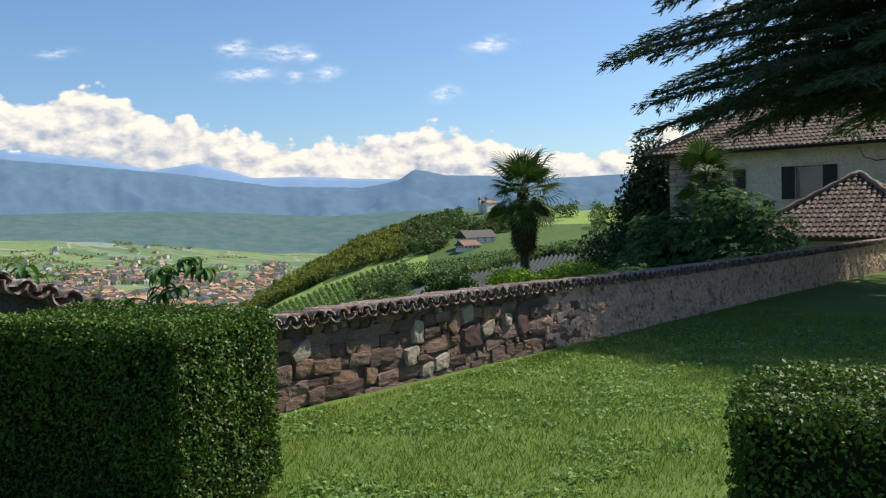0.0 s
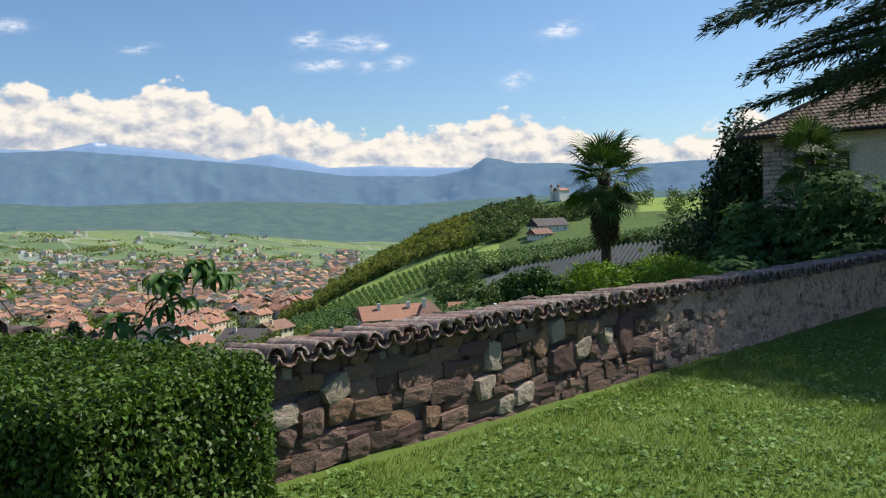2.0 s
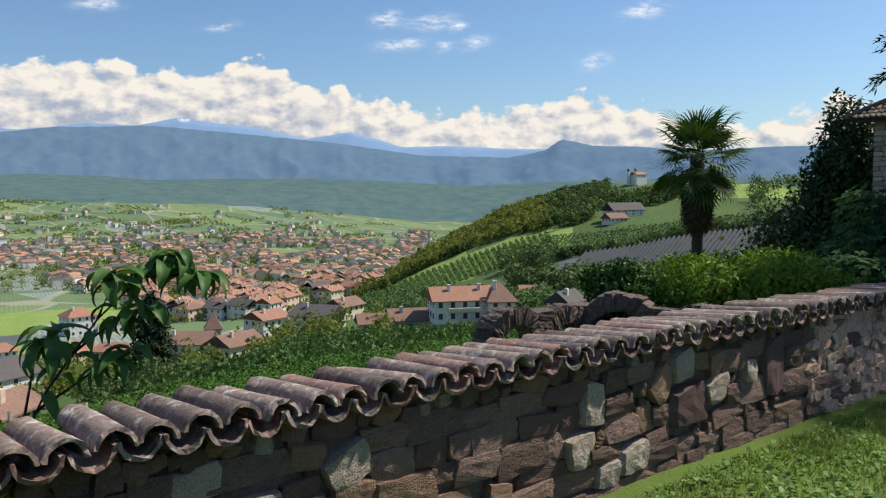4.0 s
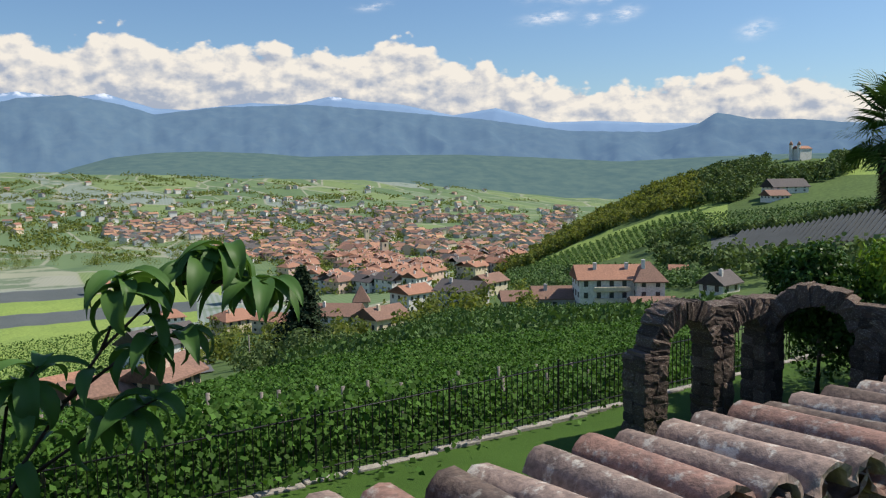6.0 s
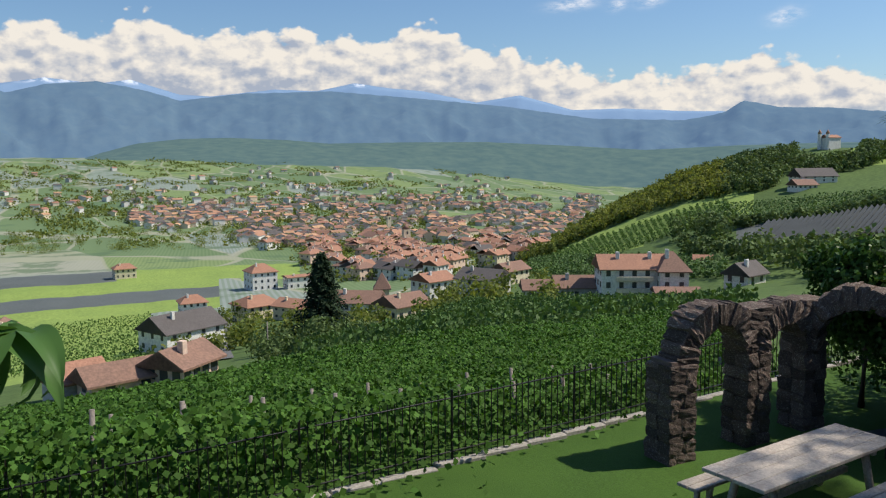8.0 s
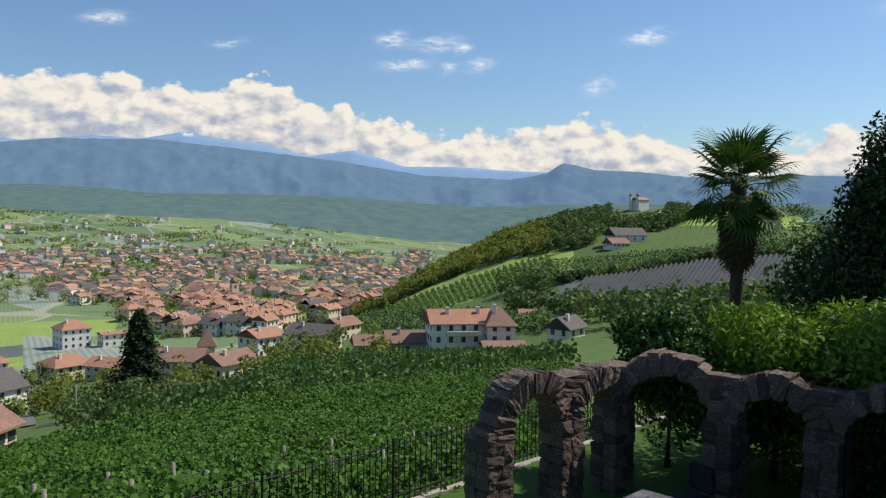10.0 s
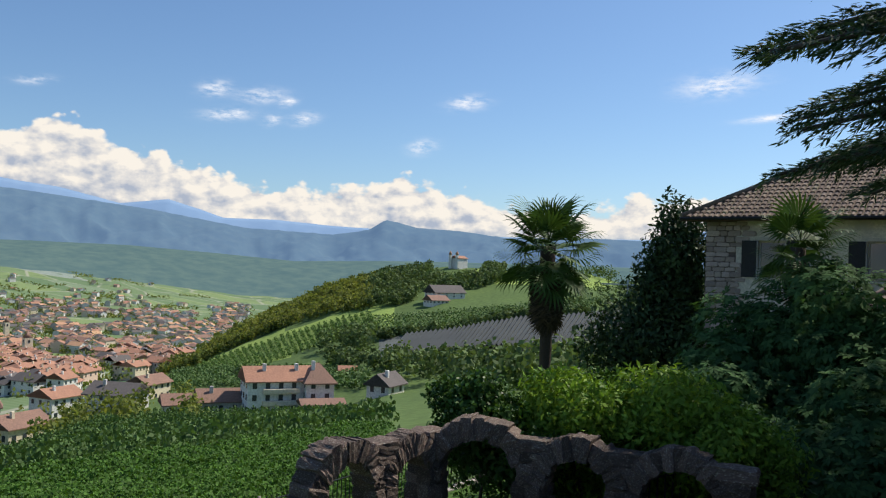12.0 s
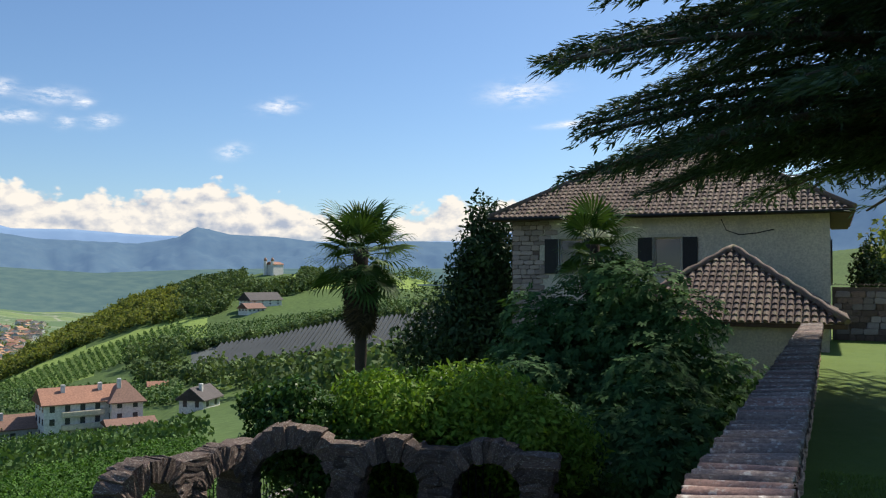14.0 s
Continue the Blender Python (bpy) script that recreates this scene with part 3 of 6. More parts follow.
# ---- box hedges ----
BOX_LEAF = foliage("box_leaf", (0.032, 0.075, 0.012), (0.085, 0.155, 0.022), rough=0.5, through_light=0.25, spread=0.45, spec=0.25, patch=1.2)
# near-black fill: the shade inside the hedge, put in as colour
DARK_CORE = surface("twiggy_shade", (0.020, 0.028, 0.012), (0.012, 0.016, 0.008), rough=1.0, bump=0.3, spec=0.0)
U, V = Vector((0.958, 0.287, 0)), Vector((-0.287, 0.958, 0))


def hedge(start, length, depth, top, count, label):
    """A clipped block of box: a dark solid standing for the shade among its twigs, under a skin of small leaves. start:
    its corner, from which it runs along U and V.
    """
    base = lawn_z(start[0], start[1])
    thing = empty("box_hedge", Matrix.Translation((start[0], start[1], base)), label, "hedge", "box hedges")
    m = Matrix(((U.x, V.x, 0, 0), (U.y, V.y, 0, 0), (0, 0, 1, 0), (0, 0, 0, 1)))
    h = top - base
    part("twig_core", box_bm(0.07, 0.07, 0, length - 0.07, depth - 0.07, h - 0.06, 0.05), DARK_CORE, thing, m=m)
    areas = np.array((length * depth, length * h, length * h, depth * h, depth * h))
    face = RNG.choice(5, count, p=areas / areas.sum())
    a, b = RNG.random(count), RNG.random(count)
    inset = RNG.random(count) ** 2 * 0.10
    p, f = np.zeros((count, 3)), np.zeros((count, 3))
    for k, (axis, sign) in enumerate(((2, 1), (1, -1), (1, 1), (0, -1), (0, 1))):
        s = face == k
        size = (length, depth, h)
        others = [i for i in range(3) if i != axis]
        p[s, others[0]], p[s, others[1]] = a[s] * size[others[0]], b[s] * size[others[1]]
        p[s, axis] = (size[axis] - inset[s]) if sign > 0 else inset[s]
        f[s, axis] = sign
    swell = np.array([0.04 * noise.noise(Vector(q) * 2.5) + 0.025 * noise.noise(Vector(q) * 9.0) for q in p])
    mid = np.array((length / 2, depth / 2, h * 0.5))
    away = unit(p - mid)
    p = p + f * swell[:, None] - away * 0.0
    edge = np.maximum(0, np.abs((p - mid) / (np.array((length, depth, h)) / 2)) - 0.86)
    p = p - np.sign(p - mid) * np.minimum(0.04, (np.sort(edge, 1)[:, 1] * 0.35))[:, None]
    p[:, 2] = np.maximum(p[:, 2], 0.01)
    leaves = quad_mesh("leaves", leaf_quads(p, f + np.array((0, 0, 0.35)), 0.027, 0.55, 0.8), BOX_LEAF)
    tagged(part("leaves", leaves, None, thing, m=m), kind="stuff")
    return thing


hedge((-3.98 - 1.72 * 0.958, 2.36 - 1.72 * 0.287), 1.72, 1.05, 1.05, 62000, "dense clipped dark green box hedge beside the wall")
hedge((-1.23, 3.11), 2.6, 1.05, 0.85, 45000, "low clipped box hedge with a yellowing corner")

# ---- grass of the garden ----
BLADE = foliage("grass_blade", (0.11, 0.185, 0.033), (0.20, 0.28, 0.065), rough=0.5, through_light=0.3, spread=0.35, patch=0.9)
n = 190000
gx = -5.7 + 7.5 * RNG.random(n)
gy = 1.0 + 14.0 * RNG.random(n) ** 1.25
keep = ~((gx > -5.4) & (gx < -4.2) & (gy < 3.0))
gx, gy = gx[keep], gy[keep]
gz = np.array([lawn_z(a, b) for a, b in zip(gx, gy)])
p = np.stack((gx, gy, gz), 1)
n = len(p)
hgt = (0.022 + 0.03 * RNG.random((n, 1))) * np.array([1.0 + 0.6 * wavy(a, b, 1.7) for a, b in zip(gx, gy)])[:, None]
lean = np.concatenate((RNG.normal(size=(n, 2)) * 0.55, np.ones((n, 1))), 1) * hgt
side = unit(np.concatenate((RNG.normal(size=(n, 2)), np.zeros((n, 1))), 1)) * 0.0035
blades = np.stack((p - side, p + side, p + lean * 0.6 + side * 0.8, p + lean), 1)
tagged(new("grass", quad_mesh("grass", blades, BLADE)), "short mown grass blades of the lawn", "grass", kind="stuff")
CLOVER = foliage("clover_leaf", (0.10, 0.20, 0.05), (0.21, 0.34, 0.10), rough=0.5, through_light=0.3, spread=0.3)
n = 34000
cx, cy = -5.7 + 7.5 * RNG.random(n), 2.5 + 12.0 * RNG.random(n) ** 1.3
sel = np.array([wavy(a, b, 1.3) + 0.6 * wavy(a, b, 4.0) > 0.05 for a, b in zip(cx, cy)]) & ~((cx < -4.1) & (cy < 3.0))
cx, cy = cx[sel], cy[sel]
p = np.stack((cx, cy, np.array([lawn_z(a, b) for a, b in zip(cx, cy)]) + 0.025), 1)
tagged(new("clover", quad_mesh("clover", leaf_quads(p, np.tile((0, 0, 1.0), (len(p), 1)), 0.042, 0.8, 0.35), CLOVER)), "broad clover leaves scattered through the lawn", "clover", kind="stuff")


# ---- terrace: kerb, fence, arcade, table ----
IRON = surface("dark_iron", (0.030, 0.030, 0.032), (0.02, 0.02, 0.022), rough=0.5, metal=0.6, bump=0.1)
KERB = surface("kerb_stone", (0.40, 0.37, 0.33), (0.28, 0.26, 0.23), scale=2, fine=25, bump=0.5)


def fence_x(y):
    return -14.36 - 0.1 * y


kerb = empty("kerb", None, "pale stone edging along the terrace lawn", "kerb", kind="structure")
y = -10.0
k = 0
while y < 22:
    ln = random.uniform(0.5, 0.9)
    part("kerb_stone", box_bm(fence_x(y) - 0.08, y, TERRACE_Z - 0.1, fence_x(y) + 0.07, y + ln - 0.02, TERRACE_Z + random.uniform(0.03, 0.06), 0.015), KERB, kerb)
    y += ln
fence = empty("iron_fence", pose(0, 0, TERRACE_Z + 0.05), "thin dark iron railing with upright bars", "fence")
bar_me = bpy.data.meshes.new("bar")
b = box_bm(-0.006, -0.006, 0, 0.006, 0.006, 0.98)
b.to_mesh(bar_me)
b.free()
bar_me.materials.append(IRON)
post_me = bpy.data.meshes.new("post")
b = box_bm(-0.014, -0.014, 0, 0.014, 0.014, 1.02, 0.003)
b.to_mesh(post_me)
b.free()
post_me.materials.append(IRON)
for i in range(230):
    y = -6.0 + 0.115 * i
    ob = new("post" if i % 20 == 0 else "bar", post_me if i % 20 == 0 else bar_me)
    ob.parent = fence
    ob.matrix_basis = pose(fence_x(y), y, 0)
for z in (0.12, 0.90):
    part("rail", tube_bm([(fence_x(-6), -6, z), (fence_x(20.4), 20.4, z)], [0.012, 0.012], 5), IRON, fence)

BLOCKS = {"red": stone_meshes("block", surface("arcade_stone", (0.125, 0.085, 0.068), (0.065, 0.05, 0.043), scale=5, fine=30, bump=0.9, depth=0.03, coords="object", each=0.45, stain=(0.30, 0.27, 0.22)), 10, 0.08, 0.12)}


def block(centre, size, parent, turn=(0, 0, 0), name="block"):
    ob = new(name, random.choice(BLOCKS["red"]))
    ob.parent = parent
    ob.matrix_basis = Matrix.LocRotScale(centre, Euler(turn), size)
    return ob


arcade = empty("stone_arcade", pose(0, 0, TERRACE_Z), "ruined reddish rubble stone arcade, partly overgrown", "arcade")
SPRING, PIER = 1.36, 0.50


def pier(x, y, height=SPRING):
    part("mortar_core", box_bm(x - 0.21, y - 0.21, -0.05, x + 0.21, y + 0.21, height + 0.1), MORTAR, arcade)
    z = -0.03
    k = 0
    while z < height:
        h = min(random.uniform(0.13, 0.25), height - z + 0.04)
        for sx in (-1, 1):
            f = random.uniform(0.3, 0.7)
            for lo, hi in ((0, f), (f, 1)):
                hh = h * random.uniform(0.94, 1.12)
                block((x + sx * PIER * 0.25, y + PIER * ((lo + hi) / 2 - 0.5), z + hh / 2), (PIER * 0.5 * random.uniform(0.98, 1.06), PIER * (hi - lo) * 1.02, hh), arcade)
        z += h
        k += 1


def arch(x0, y0, x1, y1, half=False):
    """A ring of wedge stones from pier to pier, with fill over the piers; half: none over the first, where it broke away."""
    span = math.hypot(x1 - x0, y1 - y0)
    ux, uy = (x1 - x0) / span, (y1 - y0) / span
    turn = math.atan2(uy, ux)
    r_in = (span - PIER) / 2
    r = r_in + 0.17
    count = 15
    ring, core = [], []
    for rr in (r_in + 0.03, r_in + 0.30):
        for yy in (-0.19, 0.19):
            ring += [Vector((x0 + ux * (span / 2 - rr * math.cos(math.pi * i / 14)) - uy * yy, y0 + uy * (span / 2 - rr * math.cos(math.pi * i / 14)) + ux * yy, SPRING + rr * 1.04 * math.sin(math.pi * i / 14))) for i in range(15)]
    for a0, b0 in ((0, 15), (15, 45), (45, 30), (30, 0)):
        core += [(a0 + i, a0 + i + 1, b0 + i + 1, b0 + i) for i in range(14)]
    part("mortar_core", mesh_of("mortar_core", ring, core, MORTAR), None, arcade)
    for i in range(count):
        a = math.pi * (i + 0.5) / count
        s, z = span / 2 - r * math.cos(a), SPRING + r * math.sin(a) * 1.04
        block((x0 + ux * s, y0 + uy * s, z), (0.33 * random.uniform(0.85, 1.2), 0.46 * random.uniform(0.95, 1.08), math.pi * r / count * 1.2), arcade, (random.uniform(-0.06, 0.06), -(math.pi - a) + random.uniform(-0.08, 0.08), turn), "wedge_stone")
    for s0 in ((span,) if half else (0.0, span)):
        for k, (zz, wd) in enumerate(((SPRING + 0.18, 0.34), (SPRING + 0.40, 0.46), (SPRING + 0.60, 0.62))):
            block((x0 + ux * s0, y0 + uy * s0, zz), (wd, 0.44, 0.24), arcade, (0, 0, turn))


PX = -14.05
piers = [(PX, 12.95), (PX, 14.45), (PX - 0.05, 15.75), (-12.5, 16.45), (-11.05, 16.75), (-9.5, 17.0)]
for x, y in piers:
    pier(x, y)
for (x0, y0), (x1, y1) in zip(piers, piers[1:]):
    arch(x0, y0, x1, y1, (x0, y0) == piers[0])
gate = empty("wrought_iron_gate", pose(-10.62, 17.15, TERRACE_Z, 0, 0, 70), "open-work wrought iron gate with scrolled diamonds", "gate")
for k in range(7):
    part("bar", box_bm(-0.5 + k * 0.165, -0.01, 0.05, -0.48 + k * 0.165, 0.01, 1.75), IRON, gate)
for z in (0.1, 0.9, 1.7):
    part("cross_rail", box_bm(-0.52, -0.012, z, 0.52, 0.012, z + 0.03), IRON, gate)
for k in range(12):
    cxx, cz = -0.42 + 0.165 * (k % 6), 0.35 + 0.8 * (k // 6)
    part("scroll", tube_bm([(cxx + 0.07 * math.cos(q * math.tau / 10), 0.02, cz + 0.12 * math.sin(q * math.tau / 10)) for q in range(11)], [0.007] * 11, 4), IRON, gate)

PLANK = surface("weathered_plank", (0.52, 0.46, 0.39), (0.38, 0.33, 0.28), rough=0.75, scale=2.0, fine=30, bump=0.35, depth=0.004, coords="object", each=0.15, stain=(0.36, 0.30, 0.25))


def picnic_table(m):
    table = empty("picnic_table", m, "long weathered grey wooden picnic table on the terrace", "table")
    for k in range(4):
        part("plank", box_bm(-0.41 + 0.207 * k, -1.36, 0.70, -0.41 + 0.207 * k + 0.2, 1.36, 0.745, 0.006), PLANK, table)
    for sy in (-1, 1):
        part("cross_bar", box_bm(-0.36, sy * 0.95 - 0.04, 0.62, 0.36, sy * 0.95 + 0.04, 0.70, 0.006), PLANK, table)
        for sx in (-1, 1):
            part("leg", tube_bm([(sx * 0.22, sy * 0.95, 0.66), (sx * 0.36, sy * 0.95, 0.0)], [0.05, 0.05], 4), PLANK, table)
    part("stretcher", box_bm(-0.03, -0.95, 0.30, 0.03, 0.95, 0.38, 0.005), PLANK, table)
    return table


def bench(m, label):
    thing = empty("bench", m, label, "bench", "benches at the picnic table")
    for k in range(2):
        part("plank", box_bm(-0.15 + 0.155 * k, -1.25, 0.40, -0.005 + 0.155 * k, 1.25, 0.44, 0.006), PLANK, thing)
    for sy in (-0.95, 0.95):
        for sx in (-0.09, 0.09):
            part("leg", box_bm(sx - 0.03, sy - 0.03, 0, sx + 0.03, sy + 0.03, 0.40, 0.005), PLANK, thing)
        part("rail", box_bm(-0.13, sy - 0.03, 0.34, 0.13, sy + 0.03, 0.40, 0.005), PLANK, thing)
    return thing


tm = pose(-11.92, 13.06, TERRACE_Z, 0, 0, 6.0)
picnic_table(tm)
bench(tm @ pose(-0.62, -0.1, 0), "plain grey wooden bench beside the picnic table")
bench(tm @ pose(0.78, 0.25, 0), "plain grey wooden bench on the wall side of the table")
chair = empty("garden_chair", pose(-12.35, 15.35, TERRACE_Z, 0, 0, 172), "dark garden chair at the head of the table", "chair")
PLASTIC = surface("dark_plastic", (0.02, 0.024, 0.032), (0.015, 0.018, 0.025), rough=0.4, bump=0.0)
part("seat", box_bm(-0.22, -0.22, 0.42, 0.22, 0.22, 0.46, 0.02), PLASTIC, chair)
part("backrest", box_bm(-0.22, -0.24, 0.48, 0.22, -0.20, 0.88, 0.04), PLASTIC, chair)
for sx in (-0.19, 0.19):
    for sy in (-0.19, 0.19):
        part("leg", tube_bm([(sx, sy, 0.43), (sx * 1.15, sy * 1.15, 0)], [0.018, 0.015], 6), PLASTIC, chair)

lamp = empty("garden_lamp", pose(-7.55, 7.62, TERRACE_Z), "grey metal garden lamp with a wide domed hood", "lamp")
HOOD = surface("grey_lamp_metal", (0.27, 0.28, 0.30), (0.21, 0.22, 0.235), rough=0.45, metal=0.2, scale=4, fine=40, bump=0.05)
part("post", tube_bm([(0, 0, 0), (0, 0, 2.75)], [0.045, 0.035], 10), HOOD, lamp)
part("hood", tube_bm([(0, 0, 2.70), (0, 0, 2.74), (0, 0, 2.83), (0, 0, 2.90), (0, 0, 2.935)], [0.33, 0.335, 0.28, 0.17, 0.03], 28), HOOD, lamp)

# ---- laurel and creeper over the arcade ----
BARK = surface("grey_bark", (0.10, 0.08, 0.06), (0.06, 0.048, 0.038), scale=4, fine=30, bump=0.9, depth=0.02)
LAUREL = foliage("laurel_leaf", (0.085, 0.19, 0.025), (0.20, 0.31, 0.04), rough=0.6, through_light=0.3, spread=0.35, patch=0.7)
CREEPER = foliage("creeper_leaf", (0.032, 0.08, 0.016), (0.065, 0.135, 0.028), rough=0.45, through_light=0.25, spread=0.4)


def shrub(name, m, crowns, count, leaf, mat, stems, label, category, aspect=0.45, lumps=9, scatter=0.7, droop=0.0, group=""):
    """Stems with a lumpy crown of single leaves. crowns: (centre, radii, share)."""
    thing = empty(name, m, label, category, group)
    for pts, radii in stems:
        part("trunk", tube_bm(pts, radii, 7), BARK, thing)
    quads = []
    for centre, radii, share in crowns:
        p, f = crown_points(int(count * share), centre, radii, 0.55, lumps, 0.5)
        quads.append(leaf_quads(p, f, leaf, aspect, scatter, droop))
    tagged(part("crown", quad_mesh("crown", np.concatenate(quads), mat), None, thing), kind="stuff")
    return thing


shrub("laurel_hedge", pose(-11.9, 18.0, TERRACE_Z), [((1.0, 0.2, 2.25), (1.3, 1.2, 0.85), 0.3), ((-0.6, 0, 2.3), (1.2, 1.2, 0.85), 0.3), ((2.0, 0.3, 1.9), (0.9, 1.1, 0.8), 0.15), ((0.3, 0.4, 1.2), (2.2, 0.8, 1.1), 0.25)], 34000, 0.125, LAUREL,
      [([(x, 0.3, 0), (x + 0.1, 0.2, 0.9), (x - 0.1, 0.1, 1.9)], [0.07, 0.055, 0.04]) for x in (-1.6, -0.8, 0.1, 0.9, 1.7)], "big glossy yellow-green laurel behind the arches", "shrub", 0.42, 22)
shrub("creeper", pose(-14.2, 17.1, TERRACE_Z), [((0.2, 0.0, 2.1), (0.95, 0.95, 0.8), 0.5), ((0.9, -0.35, 1.8), (1.1, 0.7, 0.8), 0.3), ((0.2, 0.8, 1.0), (1.5, 0.6, 1.2), 0.2)], 15000, 0.10, CREEPER, [([(0, 0.3, 0), (0.1, 0.2, 1.0), (0, 0, 2)], [0.06, 0.05, 0.03])], "dark creeper hanging over the corner of the arcade", "creeper", 0.7, 9)
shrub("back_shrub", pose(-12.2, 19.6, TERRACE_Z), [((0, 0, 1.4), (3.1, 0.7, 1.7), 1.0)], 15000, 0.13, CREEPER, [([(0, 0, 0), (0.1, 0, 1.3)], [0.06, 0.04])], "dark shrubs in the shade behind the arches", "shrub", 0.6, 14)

# ---- vineyard below the terrace ----
VINE = foliage("vine_leaf", (0.036, 0.095, 0.014), (0.080, 0.17, 0.028), rough=0.65, through_light=0.3, spread=0.4, patch=0.35)
SOIL = surface("vineyard_soil", (0.09, 0.09, 0.04), (0.06, 0.065, 0.03), scale=0.6, fine=9, bump=0.5)
POST = surface("grey_post", (0.26, 0.23, 0.20), (0.18, 0.16, 0.14), scale=3, fine=30, bump=0.4)
for r in range(17):
    dx = 2.3 * r
    x_row = -16.75 - dx
    y0, y1 = 4.5 - 0.30 * (abs(x_row) - 5.6), 5.2 + 1.22 * (abs(x_row) - 5.6)
    near = r < 5
    leaf = 0.098 if near else 0.10 + 0.010 * (r - 4)
    n = int((y1 - y0) * 2.3 * (600 if r == 0 else 380 if near else 150))
    t = RNG.random(n)
    yy = y0 + (y1 - y0) * t
    across = RNG.normal(size=n) * 0.62
    xx = x_row - 0.1 * (yy - 13) + across
    depth_ = RNG.random(n) ** 1.6
    within = np.hypot(xx - EYE_AT.x, yy - EYE_AT.y) < 50
    xx, yy, across, depth_, n = xx[within], yy[within], across[within], depth_[within], int(within.sum())
    g = np.array([ground_z(*az_d(a, b)) for a, b in zip(xx, yy)])
    lump = np.array([0.30 * wavy(a, b, 0.9) + 0.16 * wavy(a, b, 2.7) for a, b in zip(xx, yy)])
    up = 1.55 - 0.30 * across ** 2 + lump - depth_ * (0.7 if r else 1.6)
    p = np.stack((xx, yy, g + np.maximum(up, 0.15)), 1)
    face = np.stack((0.35 + 0.3 * across, np.zeros(n), np.ones(n)), 1)
    if r == 0:
        face[:, 0] += depth_ * 2.0
    row = tagged(new("vine_row", quad_mesh("vine_row", leaf_quads(p, face, leaf, 0.9, 0.75), VINE)), "trained row of leafy green grape vines", "vine row", "vine rows", "stuff")
    if r < 2:
        for k in range(26):
            yk = y0 + 1.0 + k * 1.1
            if yk > y1:
                break
            xk = x_row - 0.1 * (yk - 13)
            zk = ground_z(*az_d(xk, yk))
            stake = empty("vine_stake", pose(xk, yk, zk - 0.1), "leaning grey vineyard stake with a vine stem", "stake", "vine stakes")
            part("stake", tube_bm([(0, 0, 0), (-0.25, 0.05, 1.7)], [0.04, 0.035], 6), POST, stake)
            part("vine_stem", tube_bm([(0.1, 0.2, 0), (0.02, 0.15, 0.7), (-0.1, 0.2, 1.4)], [0.03, 0.022, 0.015], 5), BARK, stake)

# ---- orchard of slim trees below the white house ----
ORCHARD = foliage("apple_leaf", (0.052, 0.105, 0.032), (0.10, 0.17, 0.05), rough=0.6, through_light=0.2, spread=0.3, patch=0.08)
row_dir, row_gap = radians(18), 3.1
ORCHARD_AZ, ORCHARD_EDGE = (41, 47.5, 53.8, 59.5, 61.9, 67.5, 72.6), (-9.9, -9.9, -9.7, -9.6, -10.2, -12.3, -13.6)
for r in range(64):
    quads = []
    for s in range(90):
        off, along = (r - 24) * row_gap, 20 + s * 1.9
        x = EYE_AT.x - math.sin(radians(58)) * 62 - math.sin(row_dir) * (along - 45) - math.cos(row_dir) * (off - 40)
        y = EYE_AT.y + math.cos(radians(58)) * 62 + math.cos(row_dir) * (along - 45) - math.sin(row_dir) * (off - 40)
        a, d = az_d(x, y)
        if not (41.5 < a < 73 and 58 < d < 178) or ground_el(a, d) + 0.9 > np.interp(a, ORCHARD_AZ, ORCHARD_EDGE):
            continue
        z = ground_z(a, d)
        n = 34
        f = RNG.random(n)
        ang = RNG.random(n) * math.tau
        rad = (0.62 * (1 - f) ** 0.8 + 0.08)
        h = 2.0 + 0.6 * RNG.random()
        p = np.stack((x + rad * np.cos(ang), y + rad * np.sin(ang), z + 0.3 + f * h), 1)
        quads.append(leaf_quads(p, np.stack((np.cos(ang), np.sin(ang), 0.4 + 0 * ang), 1), 0.48, 0.6, 0.5))
    if quads:
        tagged(new("orchard_row", quad_mesh("orchard_row", np.concatenate(quads), ORCHARD)), "row of slim apple trees on wires", "orchard row", "orchard rows", "stuff")


def at_el(az, el, lo=60.0, hi=1500.0):
    """How far off the ground lies that shows under the angle el."""
    d = lo
    while d < hi and ground_el(az, d) < el:
        d *= 1.05
    low, high = max(lo, d / 1.05), d
    for _ in range(5):
        mid = (low + high) / 2
        low, high = (mid, high) if ground_el(az, mid) < el else (low, mid)
    return high


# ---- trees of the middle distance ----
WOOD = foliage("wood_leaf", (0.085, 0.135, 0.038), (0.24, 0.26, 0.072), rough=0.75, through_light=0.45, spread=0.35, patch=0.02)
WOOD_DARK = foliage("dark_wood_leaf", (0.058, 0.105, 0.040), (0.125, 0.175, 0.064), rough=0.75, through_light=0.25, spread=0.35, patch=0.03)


def tree_quads(x, y, z, h, r, n, leaf):
    p, f = crown_points(n, (x, y, z + h * 0.55), (r, r, h * 0.5), 0.75, 6, 0.55)
    return leaf_quads(p, f, leaf, 0.8, 0.5)


def wood(name, places, mat, label, n=55, leaf=1.7):
    quads = [tree_quads(*place, n, leaf) for place in places]
    return tagged(new(name, quad_mesh(name, np.concatenate(quads), mat)), label, "woods", kind="stuff")


